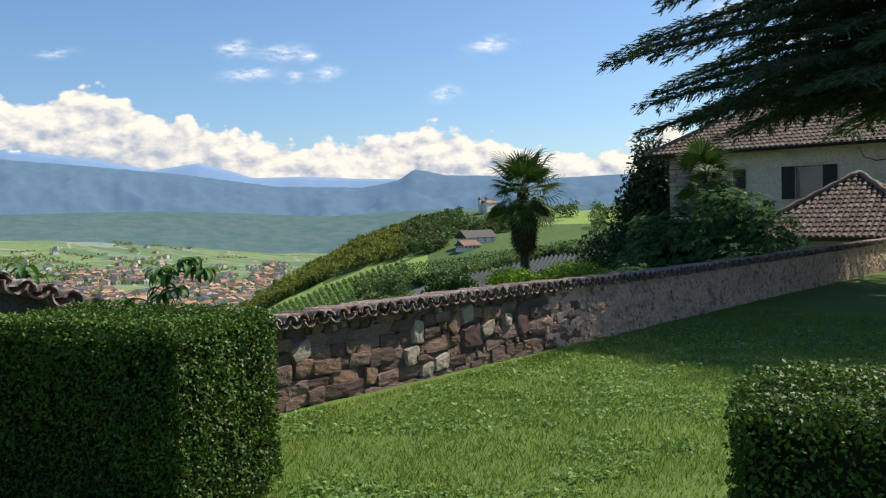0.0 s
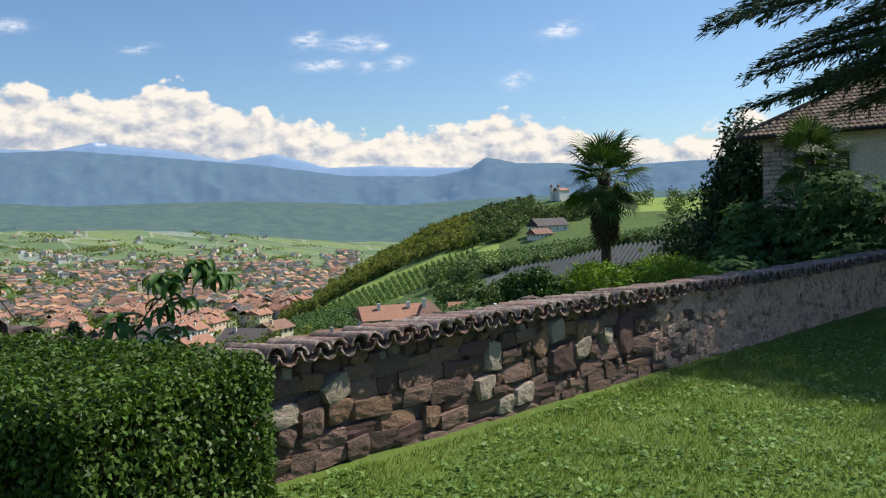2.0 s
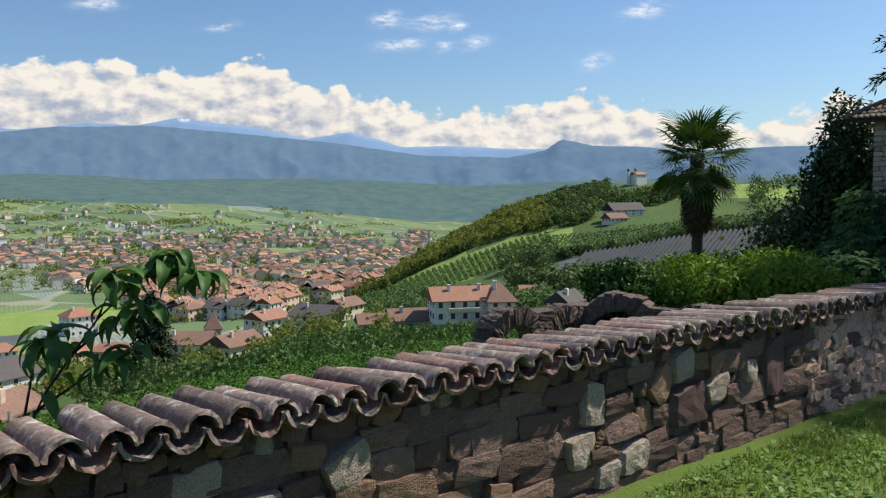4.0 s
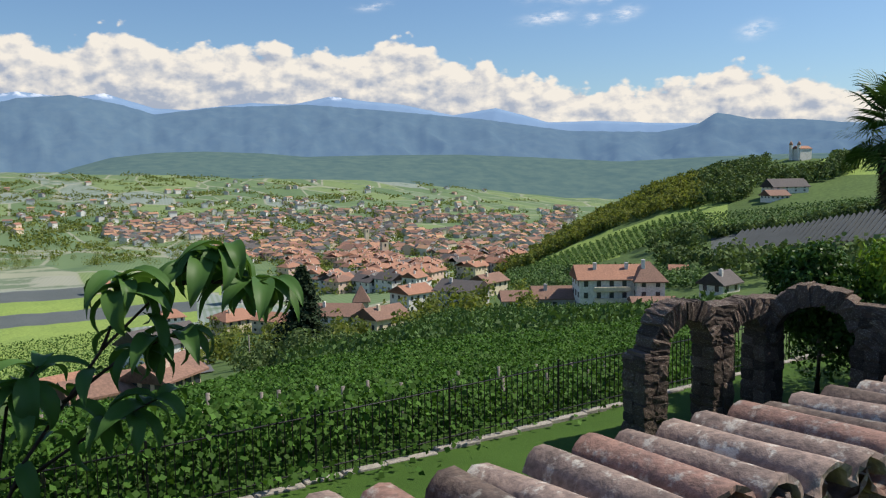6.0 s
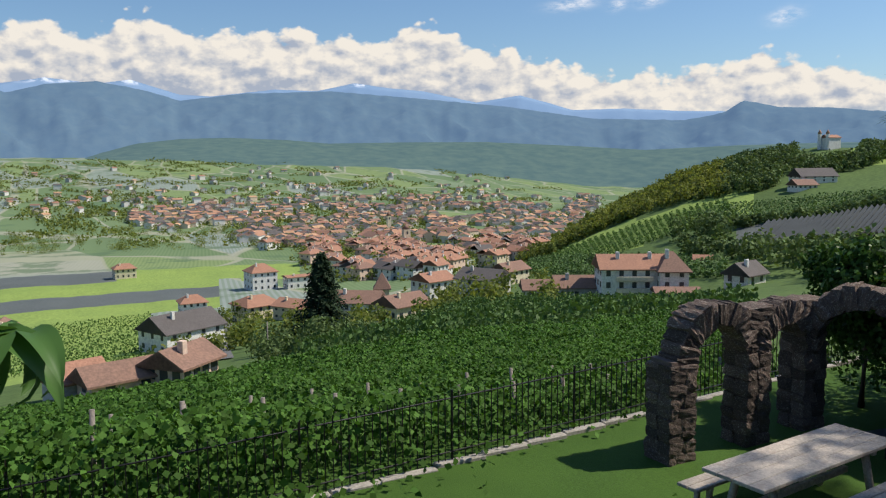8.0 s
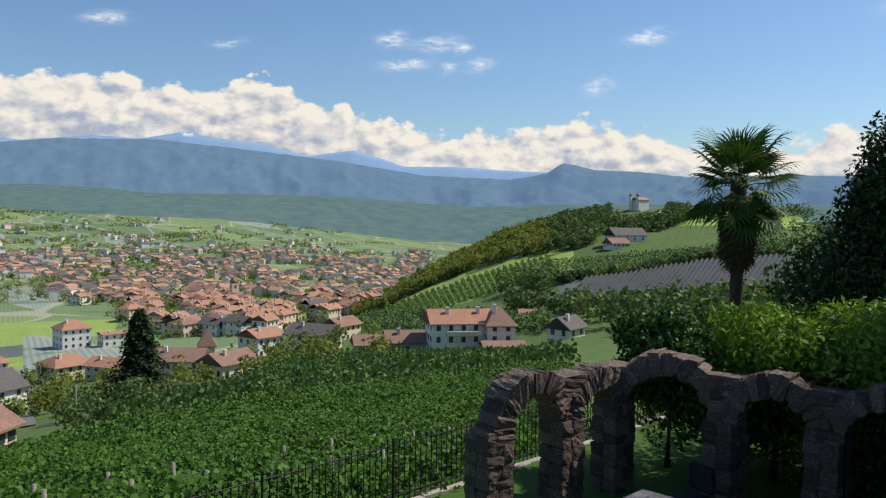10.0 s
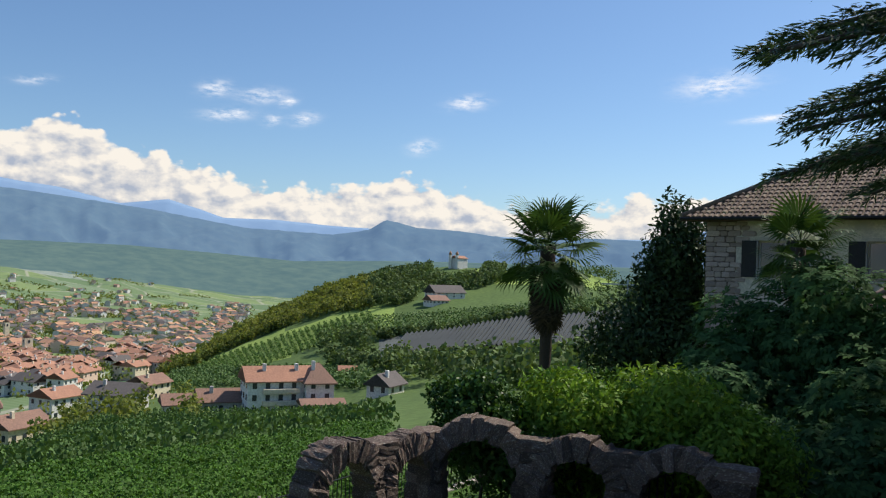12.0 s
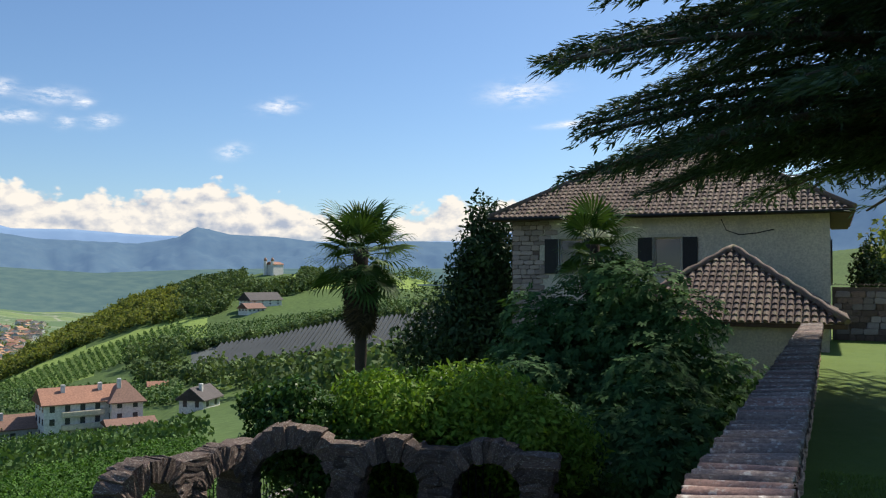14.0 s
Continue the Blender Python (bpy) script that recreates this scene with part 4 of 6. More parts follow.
spots, shady = [], []
for _ in range(1150):
    a = random.uniform(34, 57)
    crest = float(np.interp(a, CREST_AZ, CREST_EL))
    below = random.random() ** 1.2 * float(np.interp(a, (34, 38, 42, 46, 50, 54, 57), (1.1, 2.4, 2.6, 1.9, 1.3, 0.9, 0.6)))
    d = at_el(a, crest - below, 120, 560)
    if (36 < a < 40 and below > 1.9) or (35.4 < a < 39.0 and below < 1.1):
        continue
    # right of about az 43 the wood's shade is painted by the darker leaf
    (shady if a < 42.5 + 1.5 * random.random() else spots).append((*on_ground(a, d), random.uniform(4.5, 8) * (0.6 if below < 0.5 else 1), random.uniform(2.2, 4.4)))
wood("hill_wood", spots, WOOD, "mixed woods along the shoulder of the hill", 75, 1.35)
wood("hilltop_wood", shady, WOOD_DARK, "broadleaved woods below the chapel, leaves coloured darker for shade", 75, 1.35)
spots = []
for a0, a1, e0, e1, n, h in ((42.6, 47.2, -6.1, -5.3, 26, 10), (26, 34, -0.6, 0.0, 26, 9), (45, 53, -8.3, -7.7, 16, 5), (36, 46, -7.2, -6.7, 40, 6), (28, 42, -8.4, -7.2, 60, 9), (20, 30, -3, 0.2, 60, 9)):
    for _ in range(n):
        a = random.uniform(a0, a1)
        d = at_el(a, random.uniform(e0, e1), 100, 560)
        spots.append((*on_ground(a, d), h * random.uniform(0.7, 1.15), h * random.uniform(0.35, 0.5)))
for _ in range(90):
    a = random.uniform(28, 43.5)
    e = float(np.interp(a, NET_AZ, NET_HI)) + random.uniform(0.15, 0.4)
    spots.append((*on_ground(a, at_el(a, e, 100, 560)), random.uniform(2.5, 4.5), random.uniform(1.6, 2.6)))
wood("hill_trees", spots, WOOD_DARK, "dark trees and hedgerows on the hillside", 70, 1.3)

# rows of the sunlit vineyard and of the netted orchards on the hill
HILL_VINE = foliage("hill_vine_leaf", (0.06, 0.12, 0.026), (0.10, 0.175, 0.042), rough=0.7, through_light=0.2, spread=0.25, patch=0.03)
NET = surface("grey_net", (0.034, 0.043, 0.050), (0.024, 0.031, 0.037), scale=0.05, fine=2.0, bump=0.0, rough=0.8)


def hill_row(name, a0, e0, a1, e1, mat, high, leaf, step, label, category):
    d0, d1 = at_el(a0, e0, 100, 560), at_el(a1, e1, 100, 560)
    A, B = Vector(polar(a0, d0)), Vector(polar(a1, d1))
    n = int((B - A).length / step)
    pts = []
    for k in range(n):
        q = A.lerp(B, k / n)
        a, d = az_d(q.x, q.y)
        pts.append((q.x, q.y, ground_z(a, d)))
    p = np.repeat(np.array(pts), 4, 0) + RNG.normal(size=(4 * len(pts), 3)) * np.array((0.35, 0.35, 0.0)) + np.stack((np.zeros(4 * len(pts)), np.zeros(4 * len(pts)), high * RNG.random(4 * len(pts))), 1)
    return leaf_quads(p, np.tile((0.3, -0.2, 0.8), (len(p), 1)), leaf, 0.8, 0.7)


for k in range(28):
    a = 54.0 - 0.42 * k
    lo = float(np.interp(a, (42.5, 45, 47.6, 50, 54.2), (-4.4, -5.2, -6.0, -6.9, -7.4)))
    hi = float(np.interp(a + 0.7, (42.7, 47, 53, 55), (-3.1, -4.25, -6.4, -7.2)))
    tagged(new("hillside_vine_row", quad_mesh("hillside_vine_row", hill_row("r", a, lo, a + 0.7, hi, HILL_VINE, 1.4, 0.8, 0.5, "", ""), HILL_VINE)), "sunlit yellow-green vine row running uphill", "vine row", "hillside vine rows", "stuff")
quads = []
for k in range(46):
    a = 44.5 - 0.36 * k
    lo = float(np.interp(a, NET_AZ, NET_HI)) + 0.25
    quads.append(hill_row("r", a, lo, a - 1.5, max(lo + 0.5, -1.6 - 0.12 * (a - 28)), ORCHARD, 1.8, 0.9, 1.1, "", ""))
tagged(new("hillside_orchard", quad_mesh("hillside_orchard", np.concatenate(quads), ORCHARD)), "dark green orchard rows across the hillside", "orchard", kind="stuff")

# grey hail nets: long tents over the orchard rows
nv, nf = [], []
for k in range(48):
    a = 42.0 - 0.33 * k
    for j in range(7):
        f = j / 6
        for q, lift in ((0.0, 1.9), (0.165, 2.9), (0.30, 1.9)):
            aa = a - q - 1.3 * f
            e = (1 - f) * float(np.interp(aa, (26, 34.5, 42), NET_LO)) + f * float(np.interp(aa, NET_AZ, NET_HI))
            nv.append(on_ground(aa, at_el(aa, e, 100, 560), lift))
    o = 21 * k
    nf += [(o + 3 * j + q, o + 3 * j + q + 1, o + 3 * j + q + 4, o + 3 * j + q + 3) for j in range(6) for q in range(2)]
tagged(new("hail_nets", mesh_of("hail_nets", nv, nf, NET)), "grey-blue hail nets stretched over orchard rows", "hail nets", kind="stuff")
for k in range(16):
    e = -13.4 + 0.19 * k
    tagged(new("plain_vine_row", quad_mesh("plain_vine_row", hill_row("r", 82.5, e, 96.0, e - 0.5, HILL_VINE, 1.3, 0.7, 0.6, "", ""), HILL_VINE)), "pale green vine row on the flat field", "vine row", "field vine rows", "stuff")
quads = []
for k in range(60):
    a = 56.5 - 0.22 * k
    quads.append(hill_row("r", a, -8.5, a - 0.4, -7.3, ORCHARD, 2.3, 1.0, 1.1, "", ""))
tagged(new("upper_orchard", quad_mesh("upper_orchard", np.concatenate(quads), ORCHARD)), "pale green orchard behind the white house", "orchard", kind="stuff")


# ---- houses ----
def paint(name, col):
    return surface(name, col, rgb(col, 0.88), scale=0.15, fine=2.0, bump=0.0, coords="object", island=0.12)


WALLS = [paint("white_wall", (0.74, 0.72, 0.68)), paint("cream_wall", (0.72, 0.62, 0.46)), paint("pink_wall", (0.70, 0.52, 0.42)), paint("grey_wall", (0.55, 0.53, 0.50))]
ROOFS = [surface("orange_roof", (0.46, 0.25, 0.155), (0.34, 0.19, 0.125), scale=0.3, fine=3.0, bump=0.2, depth=0.05, coords="object", island=0.25), surface("brown_roof", (0.28, 0.165, 0.12), (0.21, 0.13, 0.10), scale=0.3, fine=3.0, bump=0.2, depth=0.05, coords="object"), surface("grey_roof", (0.13, 0.115, 0.11), (0.10, 0.09, 0.085), scale=0.3, fine=3.0, bump=0.2, depth=0.05, coords="object")]
WINDOW = surface("dark_window", (0.05, 0.06, 0.07), (0.035, 0.04, 0.05), rough=0.25, bump=0.0, spec=0.5)
WOODEN = surface("dark_wood", (0.12, 0.07, 0.045), (0.08, 0.05, 0.035), rough=0.8, scale=1, fine=12, bump=0.2)


def gable_mesh(w_, l_, h, rise, mat):
    v = [(-w_ / 2, -l_ / 2, -3), (w_ / 2, -l_ / 2, -3), (w_ / 2, l_ / 2, -3), (-w_ / 2, l_ / 2, -3), (-w_ / 2, -l_ / 2, h), (w_ / 2, -l_ / 2, h), (w_ / 2, l_ / 2, h), (-w_ / 2, l_ / 2, h), (0, -l_ / 2, h + rise), (0, l_ / 2, h + rise)]
    return mesh_of("wall", v, [(0, 3, 2, 1), (1, 2, 6, 5), (3, 0, 4, 7), (0, 1, 5, 8, 4), (2, 3, 7, 9, 6)], mat)


def roof_mesh(w_, l_, h, rise, mat, over=0.7, t=0.25, hip=0.0):
    k = rise / (w_ / 2)
    x, y = w_ / 2 + over, l_ / 2 + over
    low, top = h - k * over, h + rise
    v = []
    for dz in (0.0, t):
        v += [(-x, -y, low + dz), (x, -y, low + dz), (x, y, low + dz), (-x, y, low + dz), (0, -y + hip, top + dz), (0, y - hip, top + dz)]
    f = [(6, 10, 11, 9), (7, 8, 11, 10), (6, 7, 10), (8, 9, 11), (0, 3, 5, 4), (1, 4, 5, 2), (0, 4, 1), (2, 5, 3), (0, 6, 9, 3), (1, 2, 8, 7), (0, 1, 7, 6), (2, 3, 9, 8)]
    return mesh_of("roof", v, f, mat)


def house(m, w_, l_, h, rise, wall_mat, roof_mat, label, hip=0.0, rows=2, cols=(3, 4), chimneys=1, balcony=False, group="", name="house", category="house", thin=0.25):
    """A plain village house: walls, roof with eaves, windows on all sides, chimneys."""
    thing = empty(name, m, label, category, group)
    part("wall", gable_mesh(w_, l_, h, rise if hip == 0 else 0.01, wall_mat), None, thing)
    part("roof", roof_mesh(w_, l_, h, rise, roof_mat, hip=hip, t=thin), None, thing)
    store = h / rows
    for r in range(rows):
        z = r * store + store * 0.35
        for side, count, run in ((0, cols[0], w_), (1, cols[0], w_), (2, cols[1], l_), (3, cols[1], l_)):
            for c in range(count):
                s = (c + 0.5) / count * run - run / 2
                ww, wh = 0.5, 1.35 if store > 2.4 else 0.8
                if side < 2:
                    yy = (-l_ / 2 - 0.04) if side == 0 else (l_ / 2 + 0.04)
                    part("window", box_bm(s - ww, yy - 0.05, z, s + ww, yy + 0.05, z + wh), WINDOW, thing)
                else:
                    xx = (-w_ / 2 - 0.04) if side == 2 else (w_ / 2 + 0.04)
                    part("window", box_bm(xx - 0.05, s - ww, z, xx + 0.05, s + ww, z + wh), WINDOW, thing)
    for c in range(chimneys):
        part("chimney", box_bm(w_ * 0.12, -l_ * 0.25 + c * l_ * 0.5, h + rise * 0.5, w_ * 0.12 + 0.8, -l_ * 0.25 + c * l_ * 0.5 + 0.8, h + rise + 0.9, 0.05), wall_mat, thing)
    if balcony:
        for r in range(1, rows):
            part("balcony", box_bm(w_ / 2, -l_ * 0.28, r * store - 0.1, w_ / 2 + 1.2, l_ * 0.28, r * store + 0.95, 0.05), WALLS[1], thing)
    return thing


def facing(az, el, turn=0.0, lift=0.0, d=None):
    """A pose on the ground where it shows under az and el; +x looks back at the garden when turn is 0."""
    d = d or at_el(az, el)
    p = on_ground(az, d, lift)
    return pose(p.x, p.y, p.z, 0, 0, az - 90 + turn)


# near houses: az and el of the foot, turn, width, length, eaves, rise
white = house(facing(49.4, -10.1, 12, d=196), 10, 15, 8.2, 2.6, WALLS[0], ROOFS[0], "three-storey white apartment house with orange tiled roof and balconies", rows=3, cols=(3, 5), chimneys=2, balcony=True, name="apartment_house")
house(facing(46.7, -9.9, 12, d=195), 9, 6.5, 7.4, 3.6, WALLS[0], ROOFS[1], "white house wing with a steep pyramid roof", hip=3.4, rows=3, cols=(2, 2), chimneys=1)
house(facing(46.3, -10.2, 12, d=186), 5, 9, 2.0, 0.8, WALLS[3], ROOFS[1], "low garage with brown roof before the white house", rows=1, cols=(1, 2), chimneys=0, name="garage")
house(facing(53.2, -9.9, 8, d=200), 8, 9.5, 3.6, 2.2, WALLS[3], ROOFS[1], "low farm building with dark brown roof", rows=1, cols=(2, 3))
house(facing(55.8, -9.9, 8, d=203), 7, 7, 3.0, 1.8, WALLS[0], ROOFS[1], "small white annex with brown roof", rows=1, cols=(2, 2), chimneys=0)
house(facing(63.2, -10.2, 40), 10, 11, 7.0, 2.2, WALLS[0], ROOFS[0], "white village house with a sunlit gable", rows=2)
house(facing(59.6, -9.8, -30), 11, 13, 5.0, 2.6, WALLS[3], ROOFS[2], "pale house with grey gabled roof", rows=2)
house(facing(57.7, -9.2, 50), 9, 12, 6.0, 2.4, WALLS[1], ROOFS[1], "cream house with brown roof on the slope", rows=2)
house(facing(68.6, -11.6, -15), 10, 14, 6.0, 2.6, WALLS[0], ROOFS[1], "white villa with brown roof and balcony", rows=2, balcony=True)
house(facing(65.4, -11.6, 40), 9, 11, 4.5, 2.2, WALLS[1], ROOFS[1], "cream cottage with brown roof", rows=1)
house(facing(66.8, -11.0, 0), 4.4, 4.4, 8.6, 3.8, WALLS[1], ROOFS[1], "small round stair turret with a pointed roof", hip=2.7, rows=2, cols=(1, 1), chimneys=0, name="turret")
house(facing(75.6, -11.2, 30), 12, 13, 5.5, 2.6, WALLS[1], ROOFS[0], "cream house with bright orange hipped roof", hip=4, rows=2)
house(facing(72.9, -11.3, -40), 9, 12, 4.6, 2.0, WALLS[1], ROOFS[0], "long cream house with bright orange roof", rows=2)
house(facing(75.2, -9.2, 20), 13, 13, 9.5, 3.4, WALLS[0], ROOFS[0], "tall white manor with an orange hipped roof", hip=5, rows=3)
house(facing(72.6, -9.2, 20), 8, 14, 6.0, 0.6, WALLS[0], ROOFS[0], "long white manor wing", rows=2)
house(facing(80.6, -12.9, 35), 12, 17, 5.8, 3.4, WALLS[0], ROOFS[2], "large white farmhouse with a grey-brown roof", rows=2)
house(facing(80.8, -14.9, 50, d=92), 5.0, 6.0, 2.6, 1.4, WALLS[2], ROOFS[1], "pink cottage with brown gabled roof", rows=1)
house(facing(84.8, -14.9, 20, d=92), 4.6, 7.5, 2.0, 1.2, WALLS[2], ROOFS[1], "long low pink barn with brown roof", rows=1, cols=(1, 2), chimneys=0)
house(facing(87.6, -14.3, 20, d=96), 5, 5, 2.4, 1.3, WALLS[3], ROOFS[0], "small wooden shed with a red tiled roof", rows=1, cols=(1, 1), chimneys=0, name="shed")
house(facing(79.8, -10.6, 10), 9, 10, 5, 2.4, WALLS[0], ROOFS[0], "white house with orange hipped roof", hip=3.5, rows=2)
house(facing(84.0, -8.0, 10), 10, 12, 6, 2.4, WALLS[1], ROOFS[0], "cream farmhouse among the fields", hip=3.5, rows=2)
house(facing(91.5, -11.5, 80), 8, 18, 4.5, 2.2, WALLS[1], ROOFS[1], "long yellow farmhouse with brown roof", rows=2)
house(facing(38.0, -2.15, 35, 0.0, 430), 10, 19, 3.0, 3.4, WALLS[0], ROOFS[2], "white hillside farmhouse with a dark roof", rows=2, chimneys=0, name="farmhouse")
house(facing(38.6, -2.25, 35, 0.0, 415), 8, 10, 2.2, 2.2, WALLS[0], ROOFS[1], "pale barn with brown roof before the farmhouse", rows=1, chimneys=0, name="barn")
house(facing(41.9, -8.8, 60, d=196), 6, 7.5, 3.0, 2.2, WALLS[0], ROOFS[2], "white cottage with a dark slate roof", rows=1, cols=(2, 2))
house(facing(47.5, -7.3, 5, d=270), 3, 12, 2.0, 0.4, WALLS[3], ROOFS[2], "open grey field shelter", rows=1, cols=(1, 1), chimneys=0, name="field_shelter")
house(facing(44.6, -7.2, 5, d=265), 3.5, 5, 1.8, 1.0, WALLS[1], ROOFS[0], "tiny hut with a red roof", rows=1, cols=(1, 1), chimneys=0, name="hut")

chapel = empty("chapel", facing(37.1, 0.3, 50, 1.5, 540), "white hilltop chapel with red roof and twin turrets", "chapel")
part("wall", gable_mesh(6.5, 10, 5.0, 1.5, WALLS[0]), None, chapel)
part("roof", roof_mesh(6.5, 10, 5.0, 1.5, ROOFS[0], 0.4), None, chapel)
for s in (-1, 1):
    part("turret", box_bm(s * 2.2 - 0.8, -6.3 + s * 0.8, -2, s * 2.2 + 0.8, -4.9 + s * 0.8, 7.2), WALLS[0], chapel)
    part("dome", tube_bm([(s * 2.2, -5.6 + s * 0.8, 7.2), (s * 2.2, -5.6 + s * 0.8, 8.0), (s * 2.2, -5.6 + s * 0.8, 8.8), (s * 2.2, -5.6 + s * 0.8, 9.6)], [1.0, 1.05, 0.6, 0.1], 8), ROOFS[0], chapel)


def church_tower(az, el, high, wide, label):
    t = empty("church_tower", facing(az, el, 20), label, "church tower")
    part("shaft", box_bm(-wide / 2, -wide / 2, -3, wide / 2, wide / 2, high), WALLS[1], t)
    part("spire", tube_bm([(0, 0, high), (0, 0, high * 1.3)], [wide * 0.72, 0.1], 4), ROOFS[1], t)
    for s in range(4):
        a = s * math.pi / 2
        ob = part("belfry_window", box_bm(-0.7, -0.1, 0, 0.7, 0.1, 2.6), WINDOW, t, m=pose(math.sin(a) * (wide / 2 + 0.03), -math.cos(a) * (wide / 2 + 0.03), high - 4.2, 0, 0, math.degrees(a)))
    return t


church_tower(65.0, -6.6, 17.0, 6.0, "square cream church tower with a pyramid spire")
church_tower(66.2, -5.5, 20.0, 4.5, "slender second church tower in the old town")

# the town: near houses one by one, copied from a few kinds
kinds = []
for k in range(8):
    kinds.append(house(pose(0, 0, -500), random.uniform(8, 11), random.uniform(9, 14), random.uniform(4.5, 8), random.uniform(1.9, 2.8), WALLS[k % 4 if k % 4 != 3 else 0], ROOFS[(0, 0, 1, 0, 1, 0, 0, 2)[k]], ("town house with orange tiled roof", "cream town house with orange roof", "pink town house with brown roof", "white town house with orange roof", "white town house with brown roof", "cream house with bright orange roof", "pink town house with orange roof", "white town house with grey roof")[k], hip=0 if k % 2 else 3.5, rows=2, cols=(2, 3), chimneys=1, group="town houses"))
town = []
tries = 0
while len(town) < 1050 and tries < 40000:
    tries += 1
    a = random.uniform(51.5, 83.5)
    low = float(np.interp(a, (51.5, 52.3, 54.7, 57, 62, 69, 73, 77, 83.5), (-3.9, -4.25, -6.4, -7.6, -8.8, -8.8, -7.0, -5.8, -4.6)))
    e = -3.05 + (low + 3.05) * random.random() ** 0.9
    if random.random() > 0.35 + 0.65 * math.exp(-((a - 65) / 8) ** 2) or (random.random() < 0.6 and e > -3.6) or wavy(a, e * 3.0, 0.45) < -0.22:
        continue
    d = at_el(a, e, 200, 2400)
    x, y = polar(a, d)
    if d < 280 or any(abs(x - q[0]) < 11.5 and abs(y - q[1]) < 11.5 for q in town[-400:]):
        continue
    town.append((x, y, ground_z(a, d), d, a))
for _ in range(190):
    a, e = random.uniform(58, 98), -0.9 - 3.0 * random.random() ** 0.8
    d = at_el(a, e, 700, 3000)
    x, y = polar(a + 0.6 * math.sin(3 * d), d)
    town.append((x, y, ground_z(a, d), d, a))
town.sort(key=lambda q: q[3])
for x, y, z, d, a in town[:190]:
    copy_thing(random.choice(kinds), pose(x, y, z, 0, 0, random.choice((10, 100, 55, 35)) + random.uniform(-12, 12)))
for kk in kinds:
    for o in (*kk.children_recursive, kk):
        bpy.data.objects.remove(o)
tv, tf, ti = [], [], []
for x, y, z, d, a in town[190:]:
    w_, l_, h, r = random.uniform(8, 12), random.uniform(9, 16), random.uniform(5, 8.5), random.uniform(1.5, 2.4)
    ang = radians(random.choice((10, 100, 55)) + random.uniform(-15, 15))
    c, s = math.cos(ang), math.sin(ang)
    o = len(tv)
    local = [(-w_ / 2, -l_ / 2, -4), (w_ / 2, -l_ / 2, -4), (w_ / 2, l_ / 2, -4), (-w_ / 2, l_ / 2, -4), (-w_ / 2, -l_ / 2, h), (w_ / 2, -l_ / 2, h), (w_ / 2, l_ / 2, h), (-w_ / 2, l_ / 2, h), (0, -l_ / 2, h + r), (0, l_ / 2, h + r),
             (-w_ / 2 - 0.7, -l_ / 2 - 0.6, h - 0.3), (-w_ / 2 - 0.7, l_ / 2 + 0.6, h - 0.3), (w_ / 2 + 0.7, -l_ / 2 - 0.6, h - 0.3), (w_ / 2 + 0.7, l_ / 2 + 0.6, h - 0.3), (0, -l_ / 2 - 0.6, h + r + 0.25), (0, l_ / 2 + 0.6, h + r + 0.25)]
    tv += [(x + c * p - s * q, y + s * p + c * q, z + v) for p, q, v in local]
    tf += [tuple(o + k for k in f) for f in ((1, 2, 6, 5), (3, 0, 4, 7), (0, 1, 5, 8, 4), (2, 3, 7, 9, 6), (10, 14, 15, 11), (12, 13, 15, 14))]
    wk, rk = random.choices(range(4), (6, 3, 1.2, 1.5))[0], random.choices(range(3), (4.5, 3.0, 2.5))[0]
    ti += [wk] * 4 + [4 + rk] * 2
tagged(new("town_houses", mesh_of("town_houses", tv, tf, WALLS + ROOFS, ti)), "orange-roofed houses of the town packed on the valley floor", "town", kind="stuff")
spots = [(x + random.uniform(-14, 14), y + random.uniform(-14, 14), z - 1, random.uniform(5, 10), random.uniform(2.5, 4.5)) for x, y, z, d, a in town for _ in range(5) if random.random() < 0.8]
wood("town_trees", spots, WOOD, "garden trees among the town's houses", 20, 2.0)
spots = []
for _ in range(260):
    a, e = random.uniform(50, 98), -0.6 - 5.0 * random.random() ** 1.6
    d = at_el(a, e, 500, 3000)
    lean_ = random.uniform(-25, 25)
    for q in range(random.randint(4, 14)):
        a2, d2 = a + q * 9.0 / d * 57.3, d + q * lean_
        x, y = polar(a2, d2)
        spots.append((x, y, ground_z(a2, d2) - 1, random.uniform(5, 10), random.uniform(4, 7)))
wood("valley_trees", spots, WOOD, "tree lines between the valley fields", 16, 3.4)
spots = [(*on_ground(random.uniform(54, 82), random.uniform(150, 290)), random.uniform(3, 7), random.uniform(1.8, 3.2)) for _ in range(110)]
near_spots = [(*on_ground(random.uniform(68, 75.5), random.uniform(88, 140)), random.uniform(2.5, 5), random.uniform(1.6, 2.6)) for _ in range(34)]
wood("roadside_trees", near_spots, WOOD_DARK, "low green trees beside the village street", 260, 0.42)
spots += [(*on_ground(a, at_el(a, random.uniform(-6.3, -4.9), 200, 1500), -1), random.uniform(6, 12), random.uniform(4, 6)) for a in [random.uniform(75, 92) for _ in range(150)]]
wood("garden_trees", spots, WOOD, "garden trees round the nearer houses", 90, 0.9)

ROAD = surface("grey_asphalt", (0.17, 0.165, 0.16), (0.12, 0.118, 0.115), scale=0.3, fine=4.0, bump=0.1)
rv_ = []
for k in range(9):
    e = -13.9 + 0.36 * k
    c = 77.9 + 0.25 * math.sin(k * 0.5)
    d = at_el(c, e, 70, 400)
    rv_ += [on_ground(c + 0.62, d, 0.18), on_ground(c - 0.62, d, 0.18)]
tagged(new("road", mesh_of("road", rv_, [(2 * k, 2 * k + 1, 2 * k + 3, 2 * k + 2) for k in range(8)], ROAD)), "narrow grey village street beside the farmhouse", "road", kind="structure")

